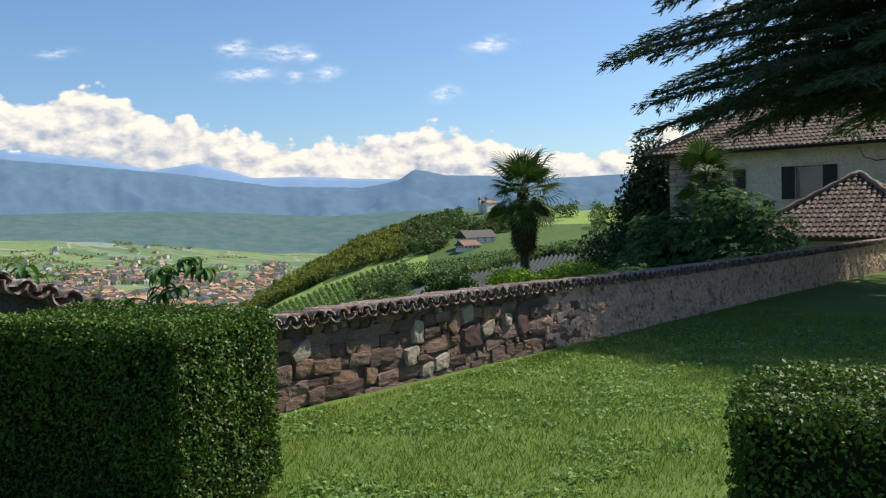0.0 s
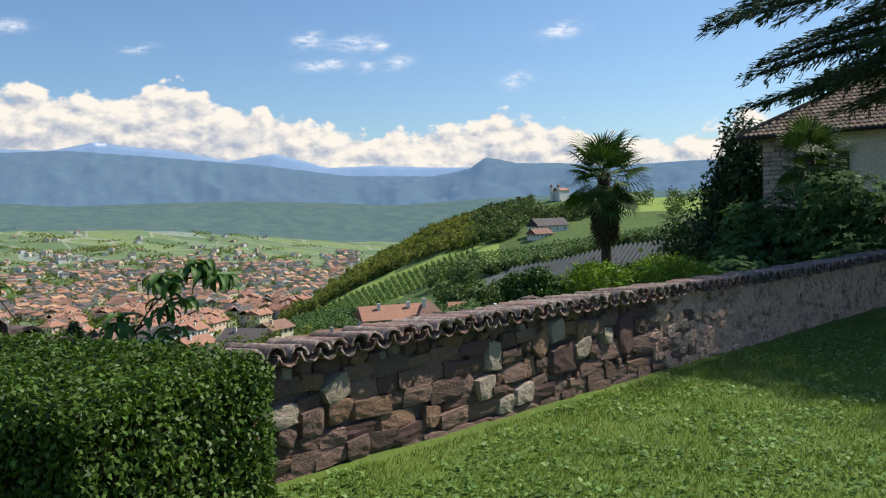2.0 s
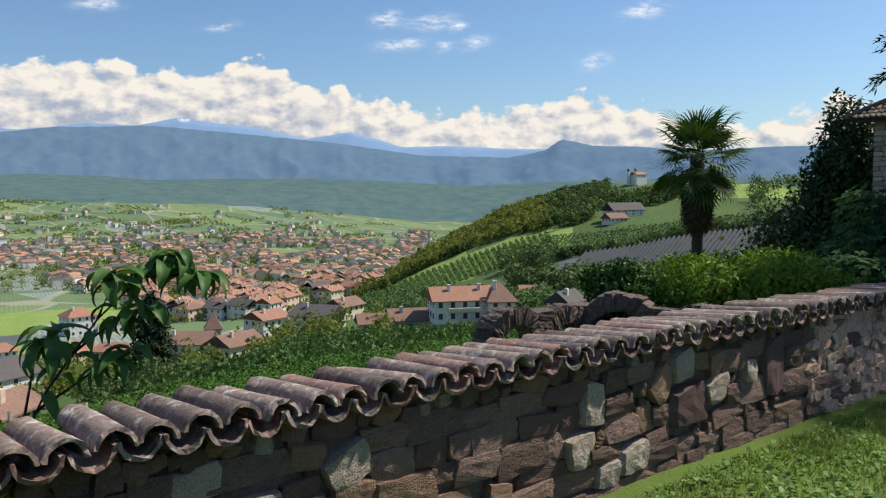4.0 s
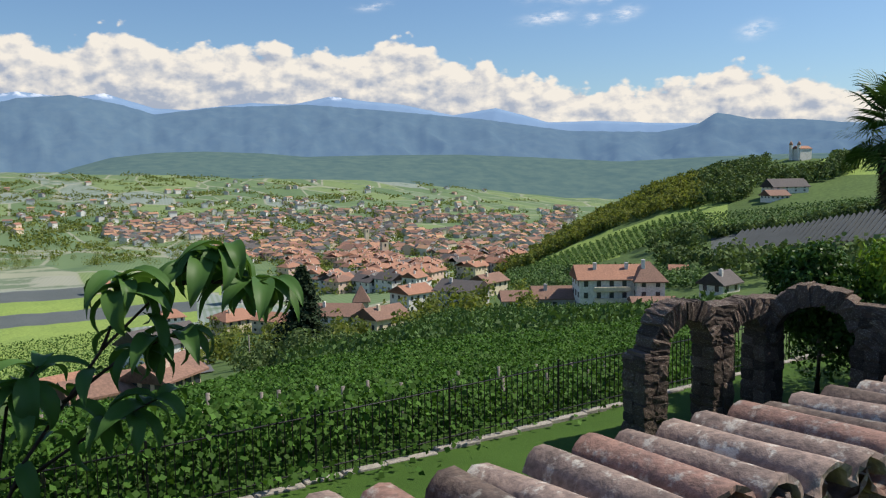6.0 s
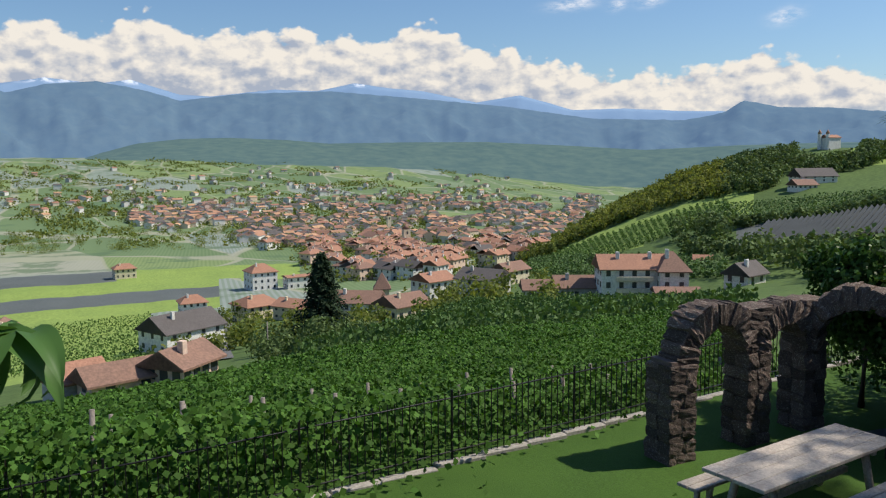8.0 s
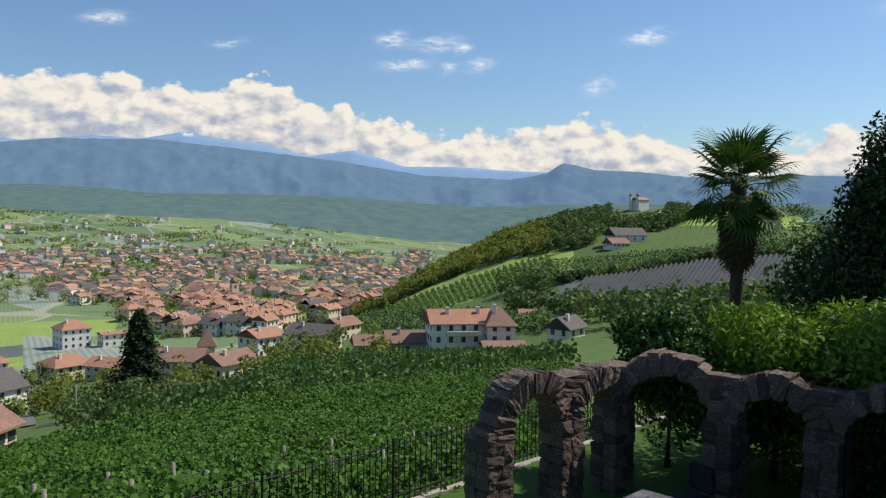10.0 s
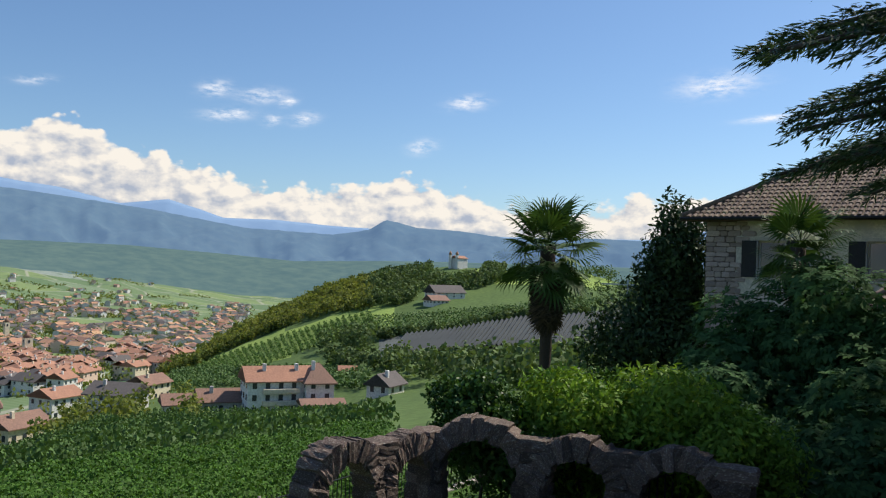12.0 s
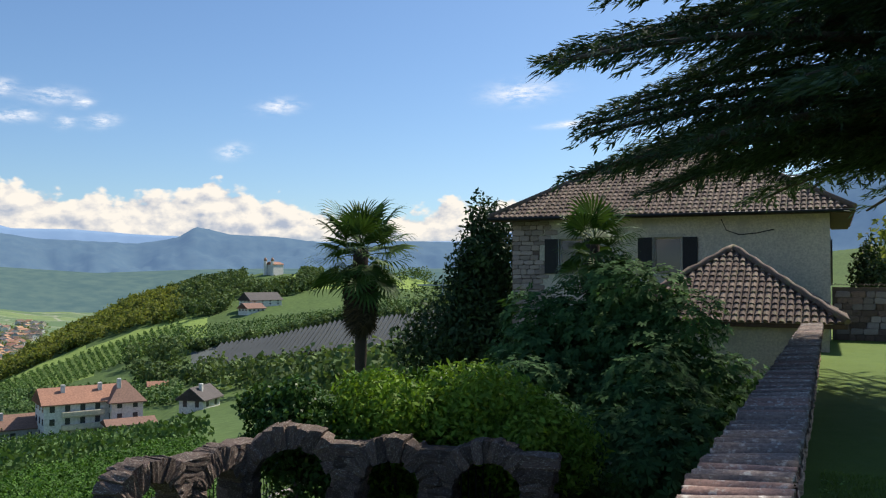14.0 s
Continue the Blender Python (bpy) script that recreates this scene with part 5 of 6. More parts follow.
# the tall spruce below the vineyard
SPRUCE = foliage("spruce_needles", (0.012, 0.028, 0.014), (0.028, 0.05, 0.022), rough=0.7, through_light=0.05, spread=0.35)
sp = on_ground(71.1, 128)
spruce = empty("spruce", Matrix.Translation(sp), "tall dark spruce standing among the houses", "spruce tree")
part("trunk", tube_bm([(0, 0, 0), (0, 0, 14.5)], [0.35, 0.05], 7), BARK, spruce)
n = 9000
f = RNG.random(n) ** 1.15
ang = RNG.random(n) * math.tau
tier = 0.65 + 0.35 * np.abs(np.sin(f * 26 + 0.6 * np.sin(ang * 3)))
rad = (0.4 + 6.0 * (1 - f) ** 0.85) * tier * (0.4 + 0.6 * RNG.random(n) ** 0.6) * (0.85 + 0.3 * np.sin(ang * 5 + f * 40))
p = np.stack((rad * np.cos(ang), rad * np.sin(ang), 0.8 + 14.2 * f - 0.25 * rad), 1)
tagged(part("crown", quad_mesh("crown", leaf_quads(p, np.stack((np.cos(ang) * 0.4, np.sin(ang) * 0.4, 1 + 0 * ang), 1), 0.7, 0.45, 0.4, 0.3), SPRUCE), None, spruce), kind="stuff")

STEEL = surface("pale_steel", (0.45, 0.46, 0.47), (0.38, 0.39, 0.4), rough=0.5, metal=0.3, bump=0.0)
crane = empty("tower_crane", facing(25.4, -0.5, 0, d=420), "slim pale tower crane beyond the hill", "crane")
part("mast", box_bm(-0.5, -0.5, -8, 0.5, 0.5, 15), STEEL, crane)
part("jib", box_bm(-0.35, -0.35, 12.0, 0.35, 13, 12.7), STEEL, crane, m=pose(0, 0, 0, 0, 0, 180))
part("counter_jib", box_bm(-0.35, 0, 12.0, 0.35, 4, 12.7), STEEL, crane)
pole = empty("utility_pole", facing(75.0, -12.6, 0, d=104), "thin grey wooden utility pole with a cable", "pole")
part("mast", tube_bm([(0, 0, -0.5), (0, 0, 5.2)], [0.11, 0.08], 6), POST, pole)

# ---- villa ----
def tiled_roof(name, tri, pitch, course, mat, parent, label=""):
    """A roof face laid with half-round tiles; tri: eaves from a to b, then the upper points."""
    a, b = Vector(tri[0]), Vector(tri[1])
    upper = [Vector(q) for q in tri[2:]]
    u = (b - a).normalized()
    mid = sum(upper, Vector()) / len(upper)
    up = (mid - a) - u * (mid - a).dot(u)
    v = up.normalized()
    nrm = u.cross(v)
    poly = [((q - a).dot(u), (q - a).dot(v)) for q in [a, b] + upper]
    top = max(q[1] for q in poly)

    def span(h):
        xs = []
        for (x0, y0), (x1, y1) in zip(poly, poly[1:] + poly[:1]):
            if (y0 - h) * (y1 - h) <= 0 and y0 != y1:
                xs.append(x0 + (x1 - x0) * (h - y0) / (y1 - y0))
        return (min(xs), max(xs)) if len(xs) > 1 else None

    verts, faces = [], []
    base = len(verts)
    h = 0.0
    rnd = random.Random(len(name) + int(top * 100))
    while h < top - 0.05:
        s = span(min(h + course * 0.5, top - 0.02))
        if s:
            k = math.floor(s[0] / pitch)
            while k * pitch < s[1] - pitch * 0.4:
                x = k * pitch
                if x > s[0] - pitch * 0.4:
                    o = len(verts)
                    jit = rnd.uniform(-0.025, 0.025)
                    for hh, r, lift in ((h - 0.03 + jit, pitch * 0.40, 0.05 + rnd.uniform(0, 0.02)), (h + course + 0.03, pitch * 0.34, 0.015)):
                        for q in range(5):
                            ang = math.pi * q / 4
                            verts.append(a + u * (x + pitch / 2 + r * math.cos(ang)) + v * hh + nrm * (lift + r * 0.75 * math.sin(ang)))
                    faces += [(o + q, o + 5 + q, o + 6 + q, o + 1 + q) for q in range(4)] + [tuple(o + q for q in range(5))]
                k += 1
        h += course
    o = len(verts)
    verts += [q + nrm * 0.012 for q in [a, b] + upper]
    faces.append(tuple(range(o, o + 2 + len(upper))))
    return tagged(part(name, mesh_of(name, verts, faces, mat), None, parent, label), kind="stuff")


def opening_wall(name, x0, x1, y0, y1, z0, z1, holes, mat, parent, axis="x"):
    """A wall slab along x (or y) with rectangular holes (lo, hi, bottom, top) through it."""
    bm = bmesh.new()
    cuts = sorted({x0, x1, *(q for h in holes for q in h[:2])}) if axis == "x" else sorted({y0, y1, *(q for h in holes for q in h[:2])})
    for lo, hi in zip(cuts, cuts[1:]):
        mid = (lo + hi) / 2
        zs = [z0]
        for h in holes:
            if h[0] < mid < h[1]:
                zs += [h[2], h[3]]
        zs.append(z1)
        for i in range(0, len(zs), 2):
            if axis == "x":
                box_bm(lo, y0, zs[i], hi, y1, zs[i + 1], 0, bm)
            else:
                box_bm(x0, lo, zs[i], x1, hi, zs[i + 1], 0, bm)
    bmesh.ops.remove_doubles(bm, verts=bm.verts[:], dist=0.0005)
    return part(name, bm, mat, parent)


SHUTTER = surface("dark_shutter", (0.022, 0.022, 0.026), (0.016, 0.016, 0.018), rough=0.6, scale=3, fine=20, bump=0.1)
SURROUND = surface("stone_surround", (0.50, 0.46, 0.40), (0.42, 0.38, 0.33), scale=2, fine=20, bump=0.2)
GLASS = bpy.data.materials.new("window_glass")
GLASS.use_nodes = True
g_ = Nodes(GLASS.node_tree)
g_.n("ShaderNodeOutputMaterial", (g_.n("ShaderNodeBsdfPrincipled", {"Base Color": (0.03, 0.04, 0.05, 1), "Roughness": 0.04, "Specular IOR Level": 0.8}).outputs[0],))
HX0, HX1, HY0, HY1, EAVE = -18.72, -5.57, 40.4, 52.0, 4.5
villa = empty("villa", None, "old two-storey villa with pale render and tiled hip roof", "house")
holes = [(-12.34, -11.2, 1.95, 3.5), (-16.5, -15.4, 1.95, 3.5)]
opening_wall("front_wall", HX0, HX1, HY0, HY0 + 0.5, -4.0, EAVE, holes, RENDERED, villa)
opening_wall("side_wall", HX1 - 0.5, HX1, HY0 + 0.5, HY1, -4.0, EAVE, [(43.2, 44.3, 1.6, 3.4), (47.2, 48.3, 1.6, 3.4)], RENDERED, villa, "y")
part("back_wall", box_bm(HX0, HY1 - 0.5, -4, HX1 - 0.5, HY1, EAVE), RENDERED, villa)
part("left_wall", box_bm(HX0, HY0 + 0.5, -4, HX0 + 0.5, HY1 - 0.5, EAVE), RENDERED, villa)
part("attic_floor", box_bm(HX0 - 0.05, HY0 - 0.05, EAVE, HX1 + 0.05, HY1 + 0.05, EAVE + 0.12), WOODEN, villa)


def window_set(cx, z0, z1, w_, m, parent):
    win = empty("window", m)
    win.parent = parent
    hw = w_ / 2
    part("glass", box_bm(-hw, 0.20, z0, hw, 0.22, z1), GLASS, win)
    part("frame_bar", box_bm(-hw, 0.16, z0, -hw + 0.07, 0.25, z1), SURROUND, win)
    part("frame_bar", box_bm(hw - 0.07, 0.16, z0, hw, 0.25, z1), SURROUND, win)
    part("frame_bar", box_bm(-hw + 0.07, 0.16, z1 - 0.07, hw - 0.07, 0.25, z1), SURROUND, win)
    part("lintel", box_bm(-hw - 0.14, -0.03, z1, hw + 0.14, 0.10, z1 + 0.15, 0.01), SURROUND, win)
    part("jamb", box_bm(-hw - 0.12, -0.025, z0, -hw, 0.10, z1, 0.01), SURROUND, win)
    part("jamb", box_bm(hw, -0.025, z0, hw + 0.12, 0.10, z1, 0.01), SURROUND, win)
    part("sill", box_bm(-hw - 0.15, -0.08, z0 - 0.1, hw + 0.15, 0.10, z0, 0.01), SURROUND, win)
    for s in (-1, 1):
        sh = box_bm(s * (hw + 0.36) - 0.3, -0.085, z0, s * (hw + 0.36) + 0.3, -0.035, z1, 0.006)
        part("shutter", sh, SHUTTER, win, "dark open louvred shutter")
    return win


for lo, hi, z0, z1 in holes:
    window_set(0, z0, z1, hi - lo, pose((lo + hi) / 2, HY0, 0), villa)
for yc in (43.75, 47.75):
    window_set(0, 1.6, 3.4, 1.1, pose(HX1, yc, 0, 0, 0, 90), villa)
# quoin of bare stone at the corner
quoins = part("bare_corner", box_bm(HX0 - 0.01, HY0 - 0.012, -4, HX0 + 1.3, HY0 - 0.002, EAVE - 0.05), MORTAR, villa, "bare stone corner where render has fallen")
STONES["quoin"] = stone_meshes("stone", surface("villa_stone", (0.40, 0.32, 0.29), (0.30, 0.23, 0.21), scale=3, fine=20, bump=0.5, coords="object", each=0.3), 8, 0.06)
z = -3.0
while z < EAVE - 0.2:
    h = random.uniform(0.14, 0.26)
    x = HX0 + random.uniform(0.0, 0.06)
    stop = HX0 + 1.35 + 0.35 * wavy(z, 2.0, 1.1) + random.uniform(-0.25, 0.25)
    while x < stop:
        wd = random.uniform(0.25, 0.6)
        stone("quoin", (x + wd / 2, HY0 - 0.01, z + h / 2), (wd * 0.97, 0.10, h * 0.95), quoins)
        x += wd + 0.015
    z += h + 0.012
OV = 0.85
ex0, ex1, ey0, ey1, ez = HX0 - OV, HX1 + OV, HY0 - OV, HY1 + OV, EAVE - 0.08
RZ = EAVE + 3.9
hipx = (ey1 - ey0) / 2
rl, rr, ry = (ex0 + hipx, (ey0 + ey1) / 2, RZ), (ex1 - hipx, (ey0 + ey1) / 2, RZ), 0
tiled_roof("front_roof", [(ex0, ey0, ez), (ex1, ey0, ez), rr, rl], 0.24, 0.36, ROOF_CLAY, villa, "mossy brown clay tiles")
tiled_roof("right_roof", [(ex1, ey0, ez), (ex1, ey1, ez), rr], 0.24, 0.36, ROOF_CLAY, villa)
tiled_roof("left_roof", [(ex0, ey1, ez), (ex0, ey0, ez), rl], 0.24, 0.36, ROOF_CLAY, villa)
part("back_roof", mesh_of("back_roof", [(ex1, ey1, ez), (ex0, ey1, ez), rl, rr], [(0, 1, 2, 3)], ROOF_CLAY), None, villa)
part("eaves_board", box_bm(ex0, ey0 - 0.02, ez - 0.14, ex1, ey0 + 0.03, ez + 0.02), WOODEN, villa)
part("soffit", box_bm(ex0, ey0 + 0.03, ez - 0.06, ex1, HY0 - 0.05, ez - 0.02), WOODEN, villa)
part("side_soffit", box_bm(HX1 + 0.05, HY0, ez - 0.06, ex1, ey1, ez - 0.02), WOODEN, villa)
part("gutter", tube_bm([(ex0, ey0 - 0.09, ez - 0.03), (ex1, ey0 - 0.09, ez - 0.05)], [0.075, 0.075], 8), IRON, villa)
for e0 in ((ex0, ey0, ez), (ex1, ey0, ez)):
    tip = rl if e0[0] == ex0 else rr
    part("hip_ridge", tube_bm([Vector(e0) + Vector((0, 0, 0.08)), Vector(tip) + Vector((0, 0, 0.08))], [0.13, 0.13], 8), ROOF_CLAY, villa)
part("ridge", tube_bm([Vector(rl) + Vector((0, 0, 0.08)), Vector(rr) + Vector((0, 0, 0.08))], [0.14, 0.14], 8), ROOF_CLAY, villa)
part("cable", tube_bm([(-9.6, HY0 - 0.03, 4.2), (-9.4, HY0 - 0.03, 3.75), (-8.9, HY0 - 0.03, 3.55), (-8.2, HY0 - 0.03, 3.62), (-7.6, HY0 - 0.03, 3.75)], [0.02] * 5, 5), IRON, villa)

pav = empty("pavilion", None, "low garden pavilion with a mossy pyramid tile roof", "pavilion")
qx0, qx1, qy0, qy1, qz, apex = -12.5, -5.12, 33.0, 40.36, 0.38, (-8.8, 37.0, 2.85)
part("wall", box_bm(qx0 + 0.5, qy0 + 0.5, -3.2, qx1 - 0.5, HY0 - 0.05, qz + 0.05), RENDERED, pav)
tiled_roof("front_roof", [(qx0, qy0, qz), (qx1, qy0, qz), apex], 0.235, 0.34, ROOF_CLAY, pav, "mossy stepped clay tiles")
tiled_roof("right_roof", [(qx1, qy0, qz), (qx1, qy1, qz), apex], 0.235, 0.34, ROOF_CLAY, pav)
tiled_roof("left_roof", [(qx0, qy1, qz), (qx0, qy0, qz), apex], 0.235, 0.34, ROOF_CLAY, pav)
part("back_roof", mesh_of("back_roof", [(qx1, qy1, qz), (qx0, qy1, qz), apex], [(0, 1, 2)], ROOF_CLAY), None, pav)
part("eaves_board", box_bm(qx0, qy0 - 0.02, qz - 0.14, qx1, qy0 + 0.03, qz), WOODEN, pav)
for e0 in ((qx0, qy0, qz), (qx1, qy0, qz)):
    pts = [Vector(e0).lerp(Vector(apex), k / 14) + Vector((0, 0, 0.09 + 0.03 * (k % 2))) for k in range(15)]
    part("hip_ridge", tube_bm(pts, [0.11 + 0.02 * (k % 2) for k in range(15)], 8), ROOF_CLAY, pav)

far_wall = empty("wall_far", None, "old stone garden wall with tile coping beside the villa", "stone wall", kind="structure")
part("wall_body", box_bm(HX1 + 0.05, 41.0, -1.2, 14, 41.5, 1.45), MORTAR, far_wall)
for r in range(9):
    x = HX1 + 0.1 + random.uniform(0, 0.2)
    while x < 2.0:
        wd = random.uniform(0.25, 0.6)
        stone("quoin" if random.random() < 0.5 else "red", (x + wd / 2, 41.0, -0.75 + 0.24 * r), (wd * 0.97, 0.10, 0.23), far_wall)
        x += wd + 0.01
x = HX1
while x < 4:
    ob = new("cover_tile", random.choice(covers))
    ob.parent = far_wall
    ob.matrix_basis = pose(x, 40.88, 1.52, 8, 0, -90)
    x += PITCH * 1.1

# ---- trees of the garden ----
FROND = foliage("palm_frond", (0.040, 0.085, 0.020), (0.080, 0.14, 0.035), rough=0.6, through_light=0.15, spread=0.25, spec=0.2)
DEAD = foliage("dead_frond", (0.10, 0.07, 0.04), (0.05, 0.04, 0.028), rough=0.8, through_light=0.1, spread=0.4, spec=0.1)
FIBRE = surface("palm_fibre", (0.07, 0.05, 0.035), (0.04, 0.03, 0.022), scale=8, fine=60, bump=1.0, depth=0.03)


def fan_mesh(name, mat, blade, petiole, seed, limp=0.25):
    """A fan leaf along +x: a stalk, and narrow pleated segments round its end."""
    rnd = random.Random(seed)
    verts, faces = [], []
    for k, (x, z) in enumerate(((0, 0), (petiole * 0.5, 0.05), (petiole, 0.0))):
        verts += [(x, -0.012, z), (x, 0.012, z), (x, 0, z + 0.02)]
        if k:
            o = 3 * k
            faces += [(o - 3 + q, o - 3 + (q + 1) % 3, o + (q + 1) % 3, o + q) for q in range(3)]
    count = 25
    for i in range(count):
        a = radians(-122 + 244 * i / (count - 1))
        ln = blade * (1 - 0.22 * abs(a) / 2.1) * rnd.uniform(0.9, 1.05)
        d, s = Vector((math.cos(a), math.sin(a), 0)), Vector((-math.sin(a), math.cos(a), 0))
        root = Vector((petiole, 0, 0))
        w_ = blade * 0.036
        drop = limp * rnd.uniform(0.6, 1.5)
        cup = 0.10 * blade
        o = len(verts)
        verts += [root, root + d * ln * 0.55 + s * w_ + Vector((0, 0, cup + 0.01)), root + d * ln * 0.55 - s * w_ + Vector((0, 0, cup - 0.012)),
                  root + d * ln * 0.82 + s * w_ * 0.5 + Vector((0, 0, cup - drop * ln * 0.18)), root + d * ln * 0.82 - s * w_ * 0.5 + Vector((0, 0, cup - drop * ln * 0.18)), root + d * ln * (1 - 0.1 * drop) + Vector((0, 0, cup - drop * ln * 0.5))]
        faces += [(o, o + 2, o + 1), (o + 1, o + 2, o + 4, o + 3), (o + 3, o + 4, o + 5)]
    return mesh_of(name, verts, faces, mat)


def palm(m, trunk_h, radius, blade, petiole, fronds, skirt, label):
    tree = empty("fan_palm", m, label, "palm tree", "fan palms")
    pts = [(0.02 * math.sin(k), 0.02 * math.cos(2 * k), trunk_h * k / 12) for k in range(13)]
    part("trunk", tube_bm(pts, [radius * (1 + 0.12 * (k % 2)) * (0.8 if k < 9 else 1.05) for k in range(13)], 10), FIBRE, tree, "fibrous dark palm trunk")
    live = [fan_mesh("frond", FROND, blade, petiole * (0.85 + 0.1 * k), k, 0.14 + 0.09 * k) for k in range(5)]
    dead = [fan_mesh("dead_frond", DEAD, blade * 0.75, petiole * 0.55, 9 + k, 1.2) for k in range(3)]
    for k in range(fronds):
        f = (k + 0.5) / fronds
        tilt = 80 - 138 * f ** 0.9
        ob = new("frond", random.choice(live))
        ob.parent = tree
        s = random.uniform(0.85, 1.1)
        ob.matrix_basis = pose(0, 0, trunk_h - 0.35 * f + random.uniform(-0.08, 0.05), random.uniform(-25, 25), -tilt + random.uniform(-8, 8), k * 137.5 + random.uniform(-15, 15)) @ Matrix.Diagonal((s, s, s, 1))
    for k in range(skirt):
        f = k / max(1, skirt)
        ob = new("dead_frond", random.choice(dead))
        ob.parent = tree
        ob.matrix_basis = pose(0, 0, trunk_h - 0.35 - 1.35 * f, random.uniform(-20, 20), 62 + 24 * random.random(), k * 137.5)
    return tree


palm(pose(-18.2, 26.2, -4.6), 7.2, 0.21, 1.0, 0.78, 40, 54, "tall fan palm with a brown skirt of dead fronds")
palm(pose(-11.5, 27.7, -2.9), 5.75, 0.12, 0.95, 0.6, 22, 4, "young bright fan palm rising behind the fig")

FIG = foliage("fig_leaf", (0.034, 0.088, 0.034), (0.072, 0.14, 0.050), rough=0.75, spec=0.05, through_light=0.25, spread=0.4, patch=0.8)


def lobed_quads(p, facing, size, scatter):
    """Broad leaves of five lobes each, hanging outward."""
    n = len(p)
    f = unit(np.asarray(facing, float) + scatter * RNG.normal(size=(n, 3)))
    along = unit(np.cross(np.cross(f, np.tile((0, 0, -1.0), (n, 1)) + 0.5 * RNG.normal(size=(n, 3))), f))
    side = np.cross(f, along)
    s = size * (0.65 + 0.7 * RNG.random((n, 1)))
    out = []
    for ang, ln in ((0, 1.0), (0.75, 0.86), (-0.75, 0.86), (1.7, 0.6), (-1.7, 0.6)):
        d = along * math.cos(ang) + side * math.sin(ang)
        w_ = (side * math.cos(ang) - along * math.sin(ang)) * s * 0.17
        mid = p + d * s * ln * 0.58 + f * s * 0.05
        out.append(np.stack((p, mid + w_, p + d * s * ln, mid - w_), 1))
    return np.concatenate(out)


fig = empty("fig_tree", pose(-10.5, 26.6, -2.9), "broad dark fig tree leaning against the terrace wall", "fig tree")
for pts, radii in (([(0, 0, 0), (0.1, 0, 1.4), (0.0, 0.1, 3.6)], [0.14, 0.11, 0.04]), ([(0.1, 0, 0.9), (0.8, -0.2, 2.2), (1.3, -0.5, 3.2)], [0.09, 0.07, 0.03]), ([(0, 0, 0.9), (-0.8, -0.2, 2.0), (-1.4, -0.5, 2.9)], [0.09, 0.07, 0.03]), ([(0, 0, 0.5), (-0.5, -1.8, 1.0), (-1.2, -3.8, 1.5)], [0.09, 0.06, 0.03]), ([(0.1, 0, 0.5), (1.0, -2.0, 1.1), (1.6, -4.2, 1.5)], [0.09, 0.06, 0.03])):
    part("trunk", tube_bm(pts, radii, 7), BARK, fig)
quads = []
for centre, radii, n in (((-0.1, 0.0, 3.75), (1.75, 1.6, 1.45), 2600), ((-1.4, -0.4, 2.5), (1.9, 1.7, 1.7), 2500), ((1.5, -0.4, 2.6), (1.8, 1.7, 1.6), 2400), ((-1.7, -2.5, 1.5), (1.9, 1.8, 1.5), 2400), ((1.2, -2.5, 1.7), (1.9, 1.8, 1.5), 2400), ((-1.2, -4.6, 0.9), (1.9, 1.8, 1.25), 2000), ((1.8, -4.9, 1.0), (1.5, 1.9, 1.25), 1700)):
    p, f = crown_points(n, centre, radii, 0.7, 16, 0.5)
    quads.append(lobed_quads(p, f + np.array((0, -0.3, 0.5)), 0.22, 0.35))
tagged(part("crown", quad_mesh("crown", np.concatenate(quads), FIG), None, fig), kind="stuff")
MAGNOLIA = foliage("magnolia_leaf", (0.025, 0.055, 0.024), (0.055, 0.09, 0.034), rough=0.6, through_light=0.08, spread=0.4, spec=0.15)
shrub("magnolia", pose(-22.3, 44.5, -4.5), [((0.5, 0, 6.1), (1.75, 1.9, 4.3), 0.5), ((-0.2, -0.3, 2.6), (3.9, 3.0, 3.0), 0.5)], 22000, 0.32, MAGNOLIA, [([(0, 0, 0), (0.1, 0, 4), (0.2, 0, 8)], [0.3, 0.22, 0.08])], "dark glossy evergreen magnolia beside the villa", "magnolia tree", 0.45, 40)
shrub("tall_shrub", pose(-3.9, 45.0, -0.9), [((0, 0, 2.4), (0.9, 0.9, 2.4), 1.0)], 2600, 0.2, MAGNOLIA, [([(0, 0, 0), (0, 0, 2.5)], [0.1, 0.05])], "dark clipped evergreen by the villa's side", "shrub", 0.5, 10)
shrub("garden_tree", pose(0.5, 56.0, -1.0), [((0, 0, 4.0), (4.5, 3.0, 3.6), 1.0)], 5000, 0.4, WOOD, [([(0, 0, 0), (0, 0, 3.5)], [0.25, 0.12])], "leafy tree beyond the far garden wall", "tree", 0.6, 16)

